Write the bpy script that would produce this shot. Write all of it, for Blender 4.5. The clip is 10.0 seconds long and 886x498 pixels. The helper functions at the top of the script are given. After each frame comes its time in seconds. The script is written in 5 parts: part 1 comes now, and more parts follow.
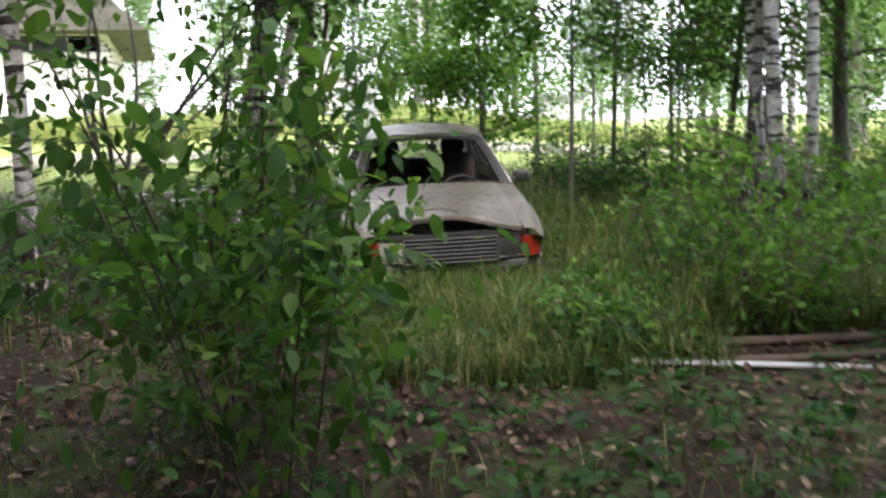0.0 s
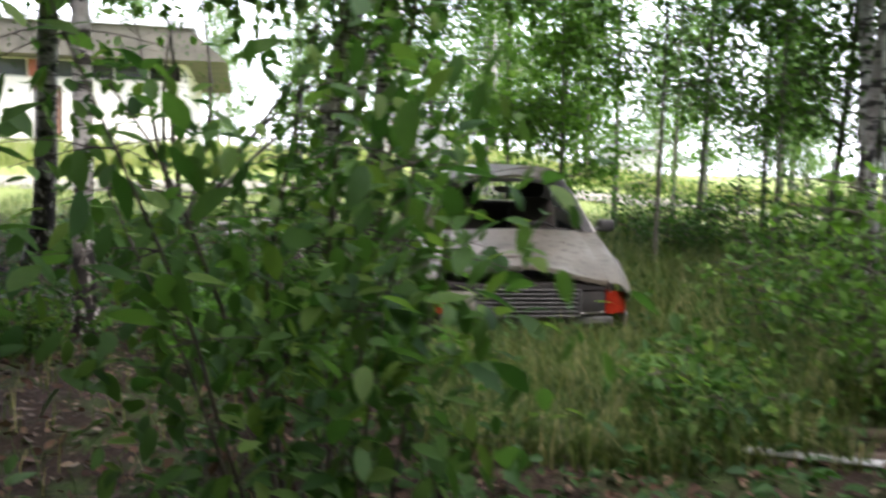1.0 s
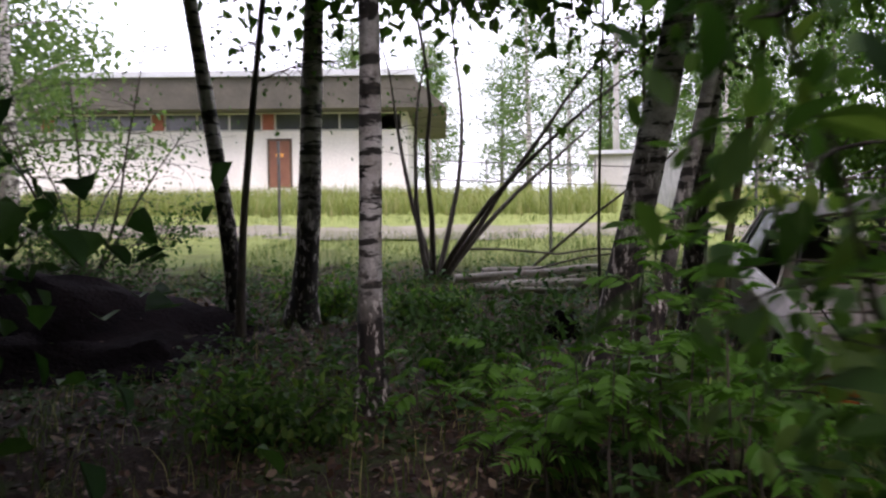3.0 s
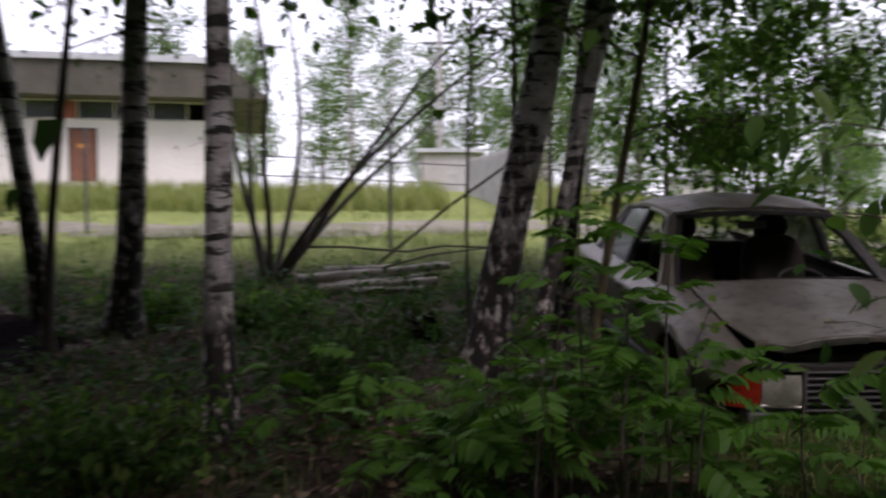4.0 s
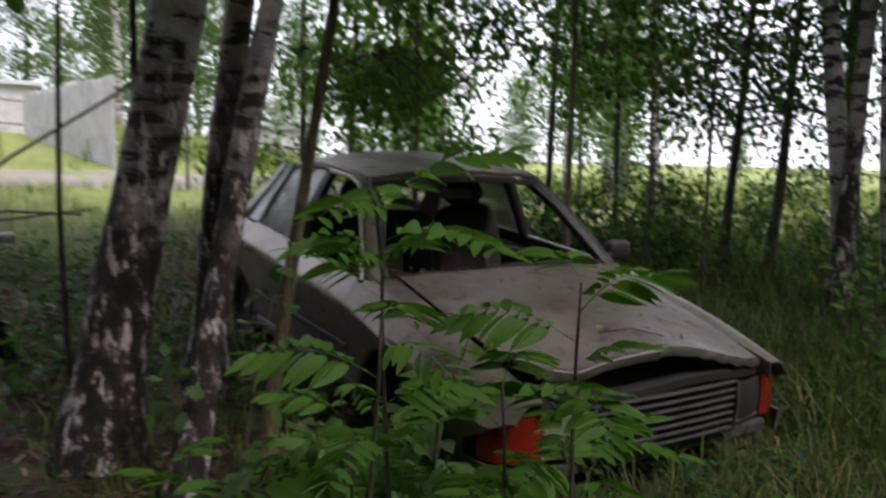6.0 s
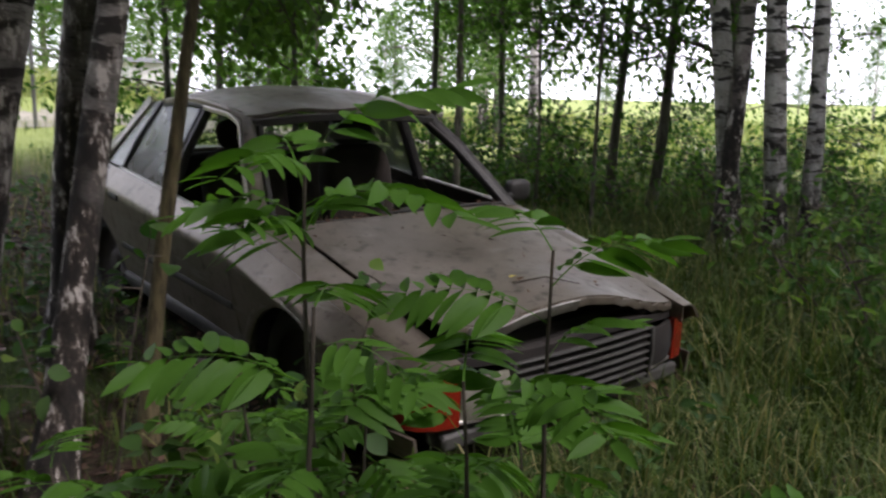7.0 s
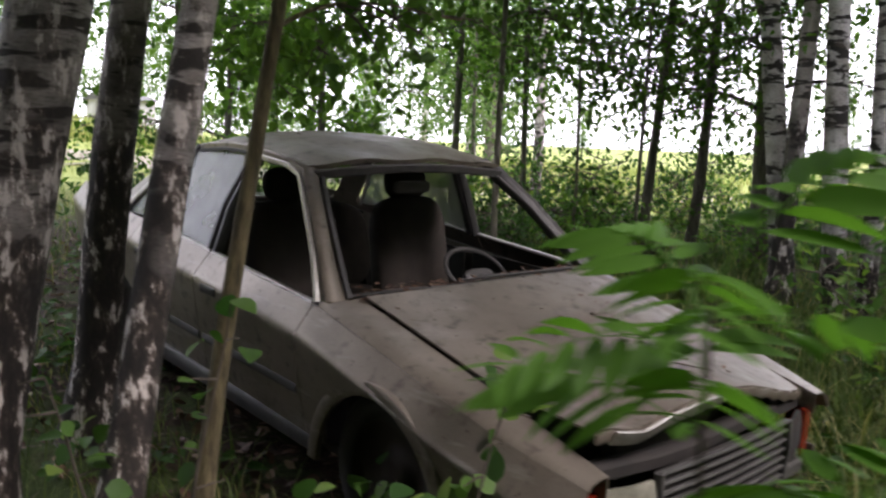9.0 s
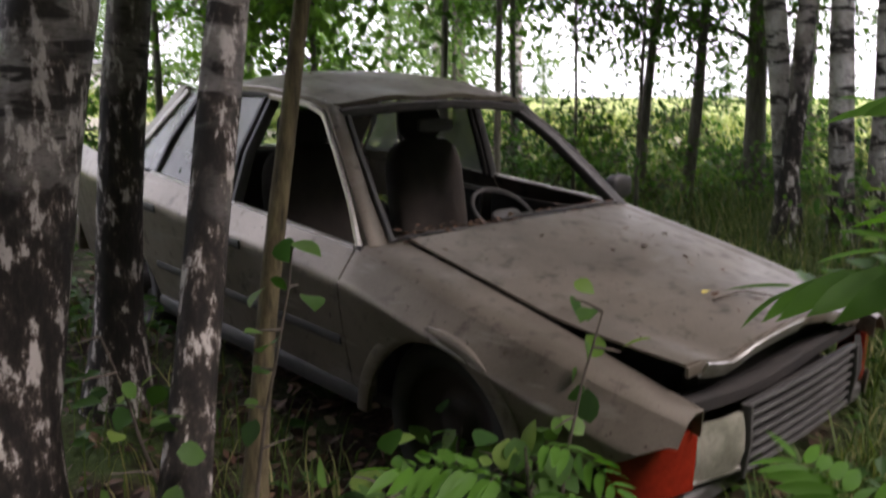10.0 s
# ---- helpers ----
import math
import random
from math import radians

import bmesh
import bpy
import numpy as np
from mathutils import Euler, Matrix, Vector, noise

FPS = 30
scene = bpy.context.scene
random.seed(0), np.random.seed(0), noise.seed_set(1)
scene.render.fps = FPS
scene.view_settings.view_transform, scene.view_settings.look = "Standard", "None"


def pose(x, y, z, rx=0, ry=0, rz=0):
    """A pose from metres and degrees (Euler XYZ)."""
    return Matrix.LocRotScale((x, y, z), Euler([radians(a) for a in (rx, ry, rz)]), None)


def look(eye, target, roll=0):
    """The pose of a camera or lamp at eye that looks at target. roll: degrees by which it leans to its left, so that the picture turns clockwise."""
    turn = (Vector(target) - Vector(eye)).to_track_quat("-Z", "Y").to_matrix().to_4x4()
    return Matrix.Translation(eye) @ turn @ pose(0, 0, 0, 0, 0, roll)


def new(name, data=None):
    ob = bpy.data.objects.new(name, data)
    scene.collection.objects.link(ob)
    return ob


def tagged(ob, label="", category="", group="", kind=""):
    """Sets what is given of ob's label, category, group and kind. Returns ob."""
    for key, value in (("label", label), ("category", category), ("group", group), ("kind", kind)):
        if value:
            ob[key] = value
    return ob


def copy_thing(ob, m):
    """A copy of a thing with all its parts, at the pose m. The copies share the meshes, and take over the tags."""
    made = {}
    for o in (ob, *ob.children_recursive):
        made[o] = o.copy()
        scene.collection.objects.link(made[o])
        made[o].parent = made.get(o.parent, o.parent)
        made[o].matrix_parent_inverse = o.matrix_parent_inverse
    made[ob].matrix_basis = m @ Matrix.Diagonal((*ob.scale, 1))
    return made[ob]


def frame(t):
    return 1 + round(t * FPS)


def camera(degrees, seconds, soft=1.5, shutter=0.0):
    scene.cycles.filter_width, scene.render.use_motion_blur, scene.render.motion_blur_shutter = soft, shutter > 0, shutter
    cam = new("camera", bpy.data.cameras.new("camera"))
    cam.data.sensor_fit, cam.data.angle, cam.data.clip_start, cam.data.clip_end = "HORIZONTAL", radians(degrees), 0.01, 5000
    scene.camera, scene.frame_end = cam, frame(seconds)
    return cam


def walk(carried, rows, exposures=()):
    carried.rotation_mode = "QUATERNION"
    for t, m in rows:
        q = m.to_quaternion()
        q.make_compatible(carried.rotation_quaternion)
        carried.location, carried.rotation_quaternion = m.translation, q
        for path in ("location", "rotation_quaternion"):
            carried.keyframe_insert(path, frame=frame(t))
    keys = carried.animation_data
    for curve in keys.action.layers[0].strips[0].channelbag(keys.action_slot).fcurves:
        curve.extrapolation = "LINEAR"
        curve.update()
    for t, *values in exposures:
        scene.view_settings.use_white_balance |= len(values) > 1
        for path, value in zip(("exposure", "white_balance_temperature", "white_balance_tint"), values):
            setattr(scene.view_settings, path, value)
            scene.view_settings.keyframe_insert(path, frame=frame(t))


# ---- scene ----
cam = camera(56.0, 10.0, soft=2.3, shutter=0.7)
PATH = [
    (0, (-0.98, -8.113, 1.63), (-0.723, -6.152, 1.333), -1.9),
    (0.5, (-0.936, -7.802, 1.628), (-0.752, -5.826, 1.377), 0.2),
    (1, (-1.044, -7.523, 1.585), (-0.927, -5.536, 1.394), 1.1),
    (1.5, (-1.191, -7.229, 1.57), (-1.306, -5.237, 1.442), 1.4),
    (2, (-1.413, -6.838, 1.589), (-1.753, -4.869, 1.493), 0.7),
    (2.2, (-1.539, -6.677, 1.596), (-1.945, -4.72, 1.514), 0.1),
    (3.3, (-2.206, -5.91, 1.565), (-2.496, -3.934, 1.467), -1.0),
    (3.5, (-2.259, -5.806, 1.552), (-2.466, -3.819, 1.456), -0.8),
    (4, (-2.469, -5.449, 1.533), (-2.389, -3.453, 1.434), -0.1),
    (4.5, (-2.578, -4.967, 1.53), (-2.223, -3.001, 1.435), 0.4),
    (5, (-2.54, -4.452, 1.56), (-1.936, -2.547, 1.467), 0.1),
    (5.5, (-2.544, -3.987, 1.59), (-1.721, -2.167, 1.486), 0.2),
    (6, (-2.527, -3.574, 1.605), (-1.501, -1.871, 1.39), 1.3),
    (6.2, (-2.505, -3.46, 1.604), (-1.416, -1.802, 1.348), 1.2),
    (7.5, (-2.399, -3.127, 1.62), (-1.082, -1.675, 1.222), 2.2),
    (8, (-2.367, -2.955, 1.631), (-1.027, -1.53, 1.217), 3.7),
    (8.5, (-2.399, -2.752, 1.631), (-1.051, -1.319, 1.271), 3.3),
    (9, (-2.493, -2.524, 1.626), (-1.167, -1.049, 1.368), 2.4),
    (9.5, (-2.532, -2.319, 1.548), (-1.19, -0.859, 1.284), 1.4),
    (10, (-2.598, -2.201, 1.532), (-1.218, -0.799, 1.17), 0.1),
]
walk(cam, [(t, look(eye, target, roll)) for t, eye, target, roll in PATH], exposures=[(0, 2.15, 6230, 17), (2.2, 1.75, 6230, 20), (3.3, 0.62, 6280, 31), (4.5, 0.3, 6280, 27), (6.0, 0.85, 6280, 23), (7.3, 1.28, 6330, 21), (8.5, 1.34, 6430, 22), (9.0, 1.68, 6450, 23), (9.5, 1.64, 6500, 23), (10, 1.54, 6530, 24)])

# ---- light: overcast summer daylight ----
world = bpy.data.worlds.new("sky")
scene.world = world
world.use_nodes = True
wn = world.node_tree
sky = wn.nodes.new("ShaderNodeTexSky")
sky.sky_type = "NISHITA"
sky.sun_disc = False
sky.sun_elevation, sky.sun_rotation = radians(52), radians(160)
sky.dust_density, sky.air_density = 4.0, 1.2
back = wn.nodes["Background"]
haze = wn.nodes.new("ShaderNodeMix")
haze.data_type = "RGBA"
haze.inputs[0].default_value = 0.75
haze.inputs[7].default_value = (9.5, 9.9, 10.4, 1)
wn.links.new(sky.outputs[0], haze.inputs[6])
wn.links.new(haze.outputs[2], back.inputs[0])
back.inputs[1].default_value = 0.15
sun = new("sun", bpy.data.lights.new("sun", "SUN"))
sun.data.energy, sun.data.angle, sun.data.color = 1.2, radians(20), (1.0, 0.96, 0.9)
sun.matrix_world = look((4, -11, 15), (0, 0, 0))


# ---- materials ----
class Nodes:
    def __init__(self, name):
        self.mat = bpy.data.materials.new(name)
        self.mat.use_nodes = True
        self.t = self.mat.node_tree
        self.bsdf = self.t.nodes["Principled BSDF"]
        self.out = self.t.nodes["Material Output"]
        self.coord = self.t.nodes.new("ShaderNodeTexCoord")

    def node(self, kind, **values):
        n = self.t.nodes.new(kind)
        for k, v in values.items():
            n.inputs[k.replace("_", " ")].default_value = v
        return n

    def link(self, a, b):
        self.t.links.new(a, b)

    def noise(self, scale, detail=4.0, stretch=None, rough=0.55, where="Object"):
        n = self.node("ShaderNodeTexNoise", Scale=scale, Detail=detail, Roughness=rough)
        src = self.coord.outputs[where]
        if stretch:
            m = self.node("ShaderNodeMapping", Scale=stretch)
            self.link(src, m.inputs[0])
            src = m.outputs[0]
        self.link(src, n.inputs["Vector"])
        return n.outputs["Fac"]

    def ramp(self, fac, stops):
        r = self.t.nodes.new("ShaderNodeValToRGB")
        e = r.color_ramp.elements
        while len(e) < len(stops):
            e.new(0.5)
        for el, (p, c) in zip(e, stops):
            el.position = p
            el.color = (*c, 1) if len(c) == 3 else c
        self.link(fac, r.inputs[0])
        return r.outputs[0]

    def mix(self, fac, a, b, blend="MIX"):
        m = self.t.nodes.new("ShaderNodeMix")
        m.data_type, m.blend_type = "RGBA", blend
        for sock, v in ((m.inputs[0], fac), (m.inputs[6], a), (m.inputs[7], b)):
            if isinstance(v, (int, float)):
                sock.default_value = v
            elif isinstance(v, tuple):
                sock.default_value = (*v, 1)
            else:
                self.link(v, sock)
        return m.outputs[2]

    def step(self, fac, lo, hi):
        m = self.t.nodes.new("ShaderNodeMapRange")
        m.inputs[1].default_value, m.inputs[2].default_value = lo, hi
        self.link(fac, m.inputs[0])
        return m.outputs[0]

    def bump(self, height, strength=0.4, dist=0.01):
        b = self.node("ShaderNodeBump", Strength=strength, Distance=dist)
        self.link(height, b.inputs["Height"])
        self.link(b.outputs[0], self.bsdf.inputs["Normal"])

    def done(self, color=None, rough=0.7, metal=0.0, spec=None):
        if color is not None:
            if isinstance(color, tuple):
                self.bsdf.inputs["Base Color"].default_value = (*color, 1)
            else:
                self.link(color, self.bsdf.inputs["Base Color"])
        if isinstance(rough, (int, float)):
            self.bsdf.inputs["Roughness"].default_value = rough
        else:
            self.link(rough, self.bsdf.inputs["Roughness"])
        self.bsdf.inputs["Metallic"].default_value = metal
        if spec is not None:
            self.bsdf.inputs["Specular IOR Level"].default_value = spec
        return self.mat


def plain(name, a, b, scale=6.0, rough=0.7, metal=0.0, bump=0.3, fine=60.0, dist=0.004, spec=None):
    """Two tones at a broad scale, broken by a fine grain, with relief."""
    n = Nodes(name)
    big, small = n.noise(scale), n.noise(fine, 3.0)
    c = n.mix(n.step(big, 0.35, 0.65), a, b)
    c = n.mix(0.35, c, n.ramp(small, [(0.3, (0.5, 0.5, 0.5)), (0.7, (1, 1, 1))]), "MULTIPLY")
    n.bump(small, bump, dist)
    return n.done(c, rough, metal, spec)


def leaf_mat(name, dark, light, through_light=0.45, yellow=None):
    n = Nodes(name)
    geo = n.t.nodes.new("ShaderNodeNewGeometry")
    c = n.ramp(geo.outputs["Random Per Island"], [(0.0, dark), (0.75, light), (1.0, yellow or light)])
    c = n.mix(0.35, c, n.ramp(n.noise(25.0, 3.0), [(0.3, (0.55, 0.6, 0.5)), (0.7, (1, 1, 1))]), "MULTIPLY")
    n.done(c, 0.55, spec=0.22)
    tr = n.t.nodes.new("ShaderNodeBsdfTranslucent")
    n.link(n.mix(1.0, c, (1.35, 1.5, 0.8), "MULTIPLY"), tr.inputs[0])
    mx = n.t.nodes.new("ShaderNodeMixShader")
    mx.inputs[0].default_value = through_light
    n.link(n.bsdf.outputs[0], mx.inputs[1])
    n.link(tr.outputs[0], mx.inputs[2])
    n.link(mx.outputs[0], n.out.inputs[0])
    return n.mat


def birch_bark(name, base_dark=0.9, white=(0.56, 0.53, 0.5)):
    """Papery white bark with dark lenticels; old black cracked bark at the foot."""
    n = Nodes(name)
    sep = n.t.nodes.new("ShaderNodeSeparateXYZ")
    n.link(n.coord.outputs["Object"], sep.inputs[0])
    lent = n.step(n.noise(1.0, 3.0, (3.0, 3.0, 13.0), 0.6), 0.53, 0.57)
    scar = n.step(n.noise(1.0, 4.0, (4.5, 4.5, 5.5), 0.6), 0.585, 0.63)
    tone = n.noise(7.0, 4.0)
    c = n.mix(n.step(tone, 0.42, 0.72), white, (0.33, 0.29, 0.25))
    c = n.mix(n.step(n.noise(45.0, 3.0, (1, 1, 4)), 0.5, 0.75), c, (0.25, 0.23, 0.2))
    c = n.mix(lent, c, (0.045, 0.04, 0.036))
    c = n.mix(scar, c, (0.03, 0.027, 0.025))
    crack = n.noise(1.0, 8.0, (17.0, 17.0, 7.0), 0.7)
    foot = n.t.nodes.new("ShaderNodeMath")
    foot.operation = "MULTIPLY_ADD"
    n.link(n.noise(2.5, 3.0), foot.inputs[0])
    foot.inputs[1].default_value = -1.6
    hm = n.t.nodes.new("ShaderNodeMath")
    hm.operation = "MULTIPLY"
    n.link(sep.outputs[2], hm.inputs[0])
    hm.inputs[1].default_value = -0.75
    n.link(hm.outputs[0], foot.inputs[2])
    footmask = n.step(foot.outputs[0], -1.95 - base_dark * 0.35, -1.35 - base_dark * 0.35)
    old = n.ramp(crack, [(0.43, (0.011, 0.009, 0.008)), (0.52, (0.03, 0.023, 0.019)), (0.555, (0.12, 0.095, 0.08)), (0.59, (0.56, 0.52, 0.49))])
    c = n.mix(n.step(n.noise(1.0, 5.0, (9.0, 9.0, 16.0), 0.65), 0.55, 0.7), c, (0.11, 0.09, 0.075))
    c = n.mix(footmask, c, old)
    n.bump(n.mix(footmask, n.mix(0.5, lent, tone), crack), 0.7, 0.015)
    return n.done(c, 0.8)


def rough_bark(name, a, b, moss=None):
    n = Nodes(name)
    crack = n.noise(1.0, 6.0, (34.0, 34.0, 7.0), 0.68)
    c = n.mix(n.step(crack, 0.35, 0.65), a, b)
    c = n.mix(n.step(n.noise(5.0), 0.55, 0.75), c, moss or b)
    n.bump(crack, 0.8, 0.012)
    return n.done(c, 0.85)


BARK = birch_bark("birch_bark", 0.85, (0.72, 0.68, 0.65))
BARK_CLEAN = birch_bark("birch_bark_clean", base_dark=-0.4, white=(0.74, 0.71, 0.69))
BARK_OLD = birch_bark("birch_bark_old", base_dark=1.3, white=(0.42, 0.38, 0.35))
BARK_GREY = rough_bark("grey_bark", (0.05, 0.045, 0.035), (0.16, 0.15, 0.12), (0.09, 0.1, 0.05))
BARK_OCHRE = rough_bark("ochre_bark", (0.05, 0.04, 0.022), (0.19, 0.155, 0.08), (0.09, 0.095, 0.035))
TWIG = rough_bark("twig_bark", (0.04, 0.033, 0.025), (0.11, 0.09, 0.07))
LEAF = leaf_mat("birch_leaf", (0.03, 0.075, 0.014), (0.085, 0.17, 0.03), 0.38)
LEAF_DARK = leaf_mat("shade_leaf", (0.02, 0.055, 0.015), (0.05, 0.11, 0.028), 0.4)
LEAF_BUSH = leaf_mat("bush_leaf", (0.032, 0.085, 0.02), (0.1, 0.19, 0.045), 0.45, (0.16, 0.24, 0.05))
LEAF_ROWAN = leaf_mat("rowan_leaf", (0.03, 0.098, 0.013), (0.083, 0.195, 0.022), 0.42)
LEAF_MAPLE = leaf_mat("maple_leaf", (0.055, 0.125, 0.022), (0.125, 0.235, 0.04), 0.5)
LEAF_FAR = leaf_mat("far_leaf", (0.06, 0.11, 0.04), (0.13, 0.2, 0.07), 0.45)
GRASS = leaf_mat("grass_blade", (0.035, 0.065, 0.014), (0.1, 0.145, 0.035), 0.4, (0.36, 0.31, 0.16))
# meadow greens are raised paler to include the glare over open ground
MEADOW = leaf_mat("meadow_grass", (0.14, 0.18, 0.055), (0.25, 0.28, 0.095), 0.35, (0.34, 0.3, 0.15))
LITTER = leaf_mat("fallen_leaf", (0.03, 0.016, 0.01), (0.125, 0.068, 0.045), 0.08, (0.25, 0.18, 0.125))


def ground_mat():
    n = Nodes("ground_cover")
    sep = n.t.nodes.new("ShaderNodeSeparateXYZ")
    n.link(n.coord.outputs["Object"], sep.inputs[0])
    big, mid, fine = n.noise(0.55, 3.0), n.noise(4.0, 5.0), n.noise(38.0, 5.0, None, 0.7)
    litter = n.ramp(fine, [(0.3, (0.012, 0.008, 0.006)), (0.5, (0.036, 0.023, 0.016)), (0.68, (0.08, 0.052, 0.036)), (0.8, (0.15, 0.11, 0.08))])
    green = n.ramp(fine, [(0.3, (0.02, 0.035, 0.01)), (0.6, (0.06, 0.09, 0.025)), (0.8, (0.1, 0.12, 0.04))])
    wood = n.mix(n.step(n.mix(0.5, big, mid), 0.47, 0.58), litter, green)
    # lawn tones are lifted with the same painted-in glare
    lawn = n.ramp(n.mix(0.5, mid, fine), [(0.3, (0.13, 0.165, 0.042)), (0.6, (0.25, 0.29, 0.085)), (0.75, (0.35, 0.33, 0.15))])
    edge = n.t.nodes.new("ShaderNodeMath")
    edge.operation = "MULTIPLY_ADD"
    n.link(big, edge.inputs[0])
    edge.inputs[1].default_value = 4.0
    n.link(sep.outputs[1], edge.inputs[2])
    c = n.mix(n.step(edge.outputs[0], 7.5, 10.5), wood, lawn)
    edge2 = n.t.nodes.new("ShaderNodeMath")
    edge2.operation = "MULTIPLY_ADD"
    n.link(big, edge2.inputs[0])
    edge2.inputs[1].default_value = 4.0
    n.link(sep.outputs[0], edge2.inputs[2])
    c = n.mix(n.step(edge2.outputs[0], 10.0, 14.0), c, lawn)
    n.bump(n.mix(0.6, mid, fine), 0.9, 0.04)
    return n.done(c, 0.95, spec=0.2)


GROUND = ground_mat()
SAND = plain("sandy_track", (0.27, 0.24, 0.19), (0.17, 0.16, 0.1), 0.8, 0.95, 0, 0.6, 30, 0.02)
SOIL = plain("black_soil", (0.008, 0.006, 0.007), (0.017, 0.012, 0.013), 3.0, 1.0, 0, 0.9, 25, 0.03, 0.05)
WHITEWASH = plain("whitewash", (0.8, 0.76, 0.73), (0.7, 0.66, 0.62), 0.5, 0.9, 0, 0.3, 12, 0.01)
FASCIA = plain("weathered_fascia", (0.12, 0.108, 0.088), (0.085, 0.078, 0.064), 0.9, 0.85, 0, 0.3, 9, 0.01)
ROOFING = plain("pale_roof_sheet", (0.55, 0.57, 0.58), (0.42, 0.43, 0.44), 0.8, 0.7, 0, 0.2, 9)
BRICK_RED = plain("red_brick_pier", (0.4, 0.13, 0.09), (0.3, 0.1, 0.07), 2.0, 0.9, 0, 0.4, 20)
DOOR_BROWN = plain("brown_door_paint", (0.22, 0.09, 0.05), (0.16, 0.06, 0.035), 2.0, 0.6)
SIGN = plain("orange_sign", (0.75, 0.33, 0.06), (0.65, 0.27, 0.05), 3.0, 0.5)
CONCRETE = plain("pale_concrete", (0.52, 0.5, 0.47), (0.4, 0.385, 0.36), 1.3, 0.9, 0, 0.4, 18)
BOARD_GREY = plain("weathered_board", (0.55, 0.54, 0.53), (0.4, 0.39, 0.37), 2.5, 0.85, 0, 0.5, 24)
STEEL_DULL = plain("dull_steel", (0.16, 0.16, 0.16), (0.1, 0.095, 0.09), 4.0, 0.6, 0.6)
PALE_LOG = plain("pale_birch_log", (0.55, 0.5, 0.44), (0.3, 0.25, 0.2), 9.0, 0.85, 0, 0.6, 30, 0.01)
OLD_WOOD = plain("rotten_wood", (0.12, 0.085, 0.06), (0.06, 0.042, 0.03), 5.0, 0.9, 0, 0.8, 20, 0.02)


def car_paint():
    """Silver-beige paint gone dull under dust, with rain runs, lichen and blotches."""
    n = Nodes("dusty_beige_paint")
    big, mid, fine = n.noise(2.2, 5.0), n.noise(14.0, 4.0), n.noise(120.0, 2.0)
    c = n.mix(n.step(big, 0.35, 0.68), (0.225, 0.195, 0.158), (0.14, 0.12, 0.095))
    c = n.mix(n.step(mid, 0.56, 0.72), c, (0.085, 0.072, 0.058))
    c = n.mix(n.step(n.noise(1.0, 4.0, (3.0, 3.0, 22.0)), 0.58, 0.7), c, (0.24, 0.22, 0.19))
    c = n.mix(n.step(n.noise(38.0, 3.0), 0.66, 0.72), c, (0.07, 0.055, 0.04))
    c = n.mix(0.25, c, n.ramp(fine, [(0.3, (0.5, 0.5, 0.5)), (0.7, (1, 1, 1))]), "MULTIPLY")
    n.bump(n.mix(0.5, mid, fine), 0.15, 0.004)
    n.done(c, n.step(big, 0.0, 1.3), 0.5)
    rr = n.t.nodes.new("ShaderNodeMapRange")
    n.link(mid, rr.inputs[0])
    rr.inputs[3].default_value, rr.inputs[4].default_value = 0.24, 0.5
    n.link(rr.outputs[0], n.bsdf.inputs["Roughness"])
    return n.mat


PAINT = car_paint()
BARE = plain("bare_bent_metal", (0.62, 0.6, 0.57), (0.4, 0.37, 0.33), 12.0, 0.35, 0.7)
BLACK_TRIM = plain("black_plastic_trim", (0.022, 0.022, 0.022), (0.045, 0.042, 0.04), 9.0, 0.55)
GRILLE_GREY = plain("faded_grille_plastic", (0.085, 0.083, 0.08), (0.05, 0.048, 0.045), 9.0, 0.6)
DARK = plain("engine_bay_grime", (0.012, 0.011, 0.01), (0.025, 0.02, 0.017), 7.0, 0.85)
CLOTH = plain("faded_seat_cloth", (0.05, 0.04, 0.033), (0.03, 0.025, 0.021), 7.0, 0.95, 0, 0.5, 160)
CLOTH_DARK = plain("dark_headrest_cloth", (0.01, 0.01, 0.01), (0.018, 0.017, 0.016), 7.0, 0.9, 0, 0.4, 160)
# tyre and rim tones are near black to carry the wheel arch's shadow
RUBBER = plain("old_rubber", (0.012, 0.012, 0.012), (0.022, 0.02, 0.018), 8.0, 0.85)
RIM = plain("rusty_shadowed_rim", (0.028, 0.02, 0.015), (0.018, 0.012, 0.01), 9.0, 0.75, 0.3)
ORANGE = plain("orange_lens", (0.27, 0.022, 0.009), (0.18, 0.015, 0.007), 14.0, 0.25, 0, 0.15, 80)
LAMP_GLASS = plain("cloudy_lamp_glass", (0.34, 0.33, 0.27), (0.17, 0.17, 0.13), 9.0, 0.25, 0.1, 0.2, 90)
YELLOW_LEAF = plain("yellow_leaf", (0.6, 0.5, 0.12), (0.5, 0.4, 0.08), 20.0, 0.6)


def glass_mat(name, tint, rough=0.06, solid=0.35):
    n = Nodes(name)
    n.done(n.mix(n.step(n.noise(5.0), 0.35, 0.7), tint, tuple(v * 0.7 for v in tint)), rough)
    gl = n.t.nodes.new("ShaderNodeBsdfTransparent")
    gl.inputs[0].default_value = (0.75, 0.78, 0.76, 1)
    mx = n.t.nodes.new("ShaderNodeMixShader")
    mx.inputs[0].default_value = solid
    n.link(gl.outputs[0], mx.inputs[1])
    n.link(n.bsdf.outputs[0], mx.inputs[2])
    n.link(mx.outputs[0], n.out.inputs[0])
    return n.mat


GLASS = glass_mat("dusty_car_glass", (0.42, 0.42, 0.4), 0.08, 0.5)
GLASS_CLEAR = glass_mat("streaked_rear_glass", (0.4, 0.4, 0.38), 0.1, 0.12)
WINDOW_DARK = plain("dark_window_glass", (0.05, 0.055, 0.06), (0.08, 0.085, 0.09), 0.7, 0.15)


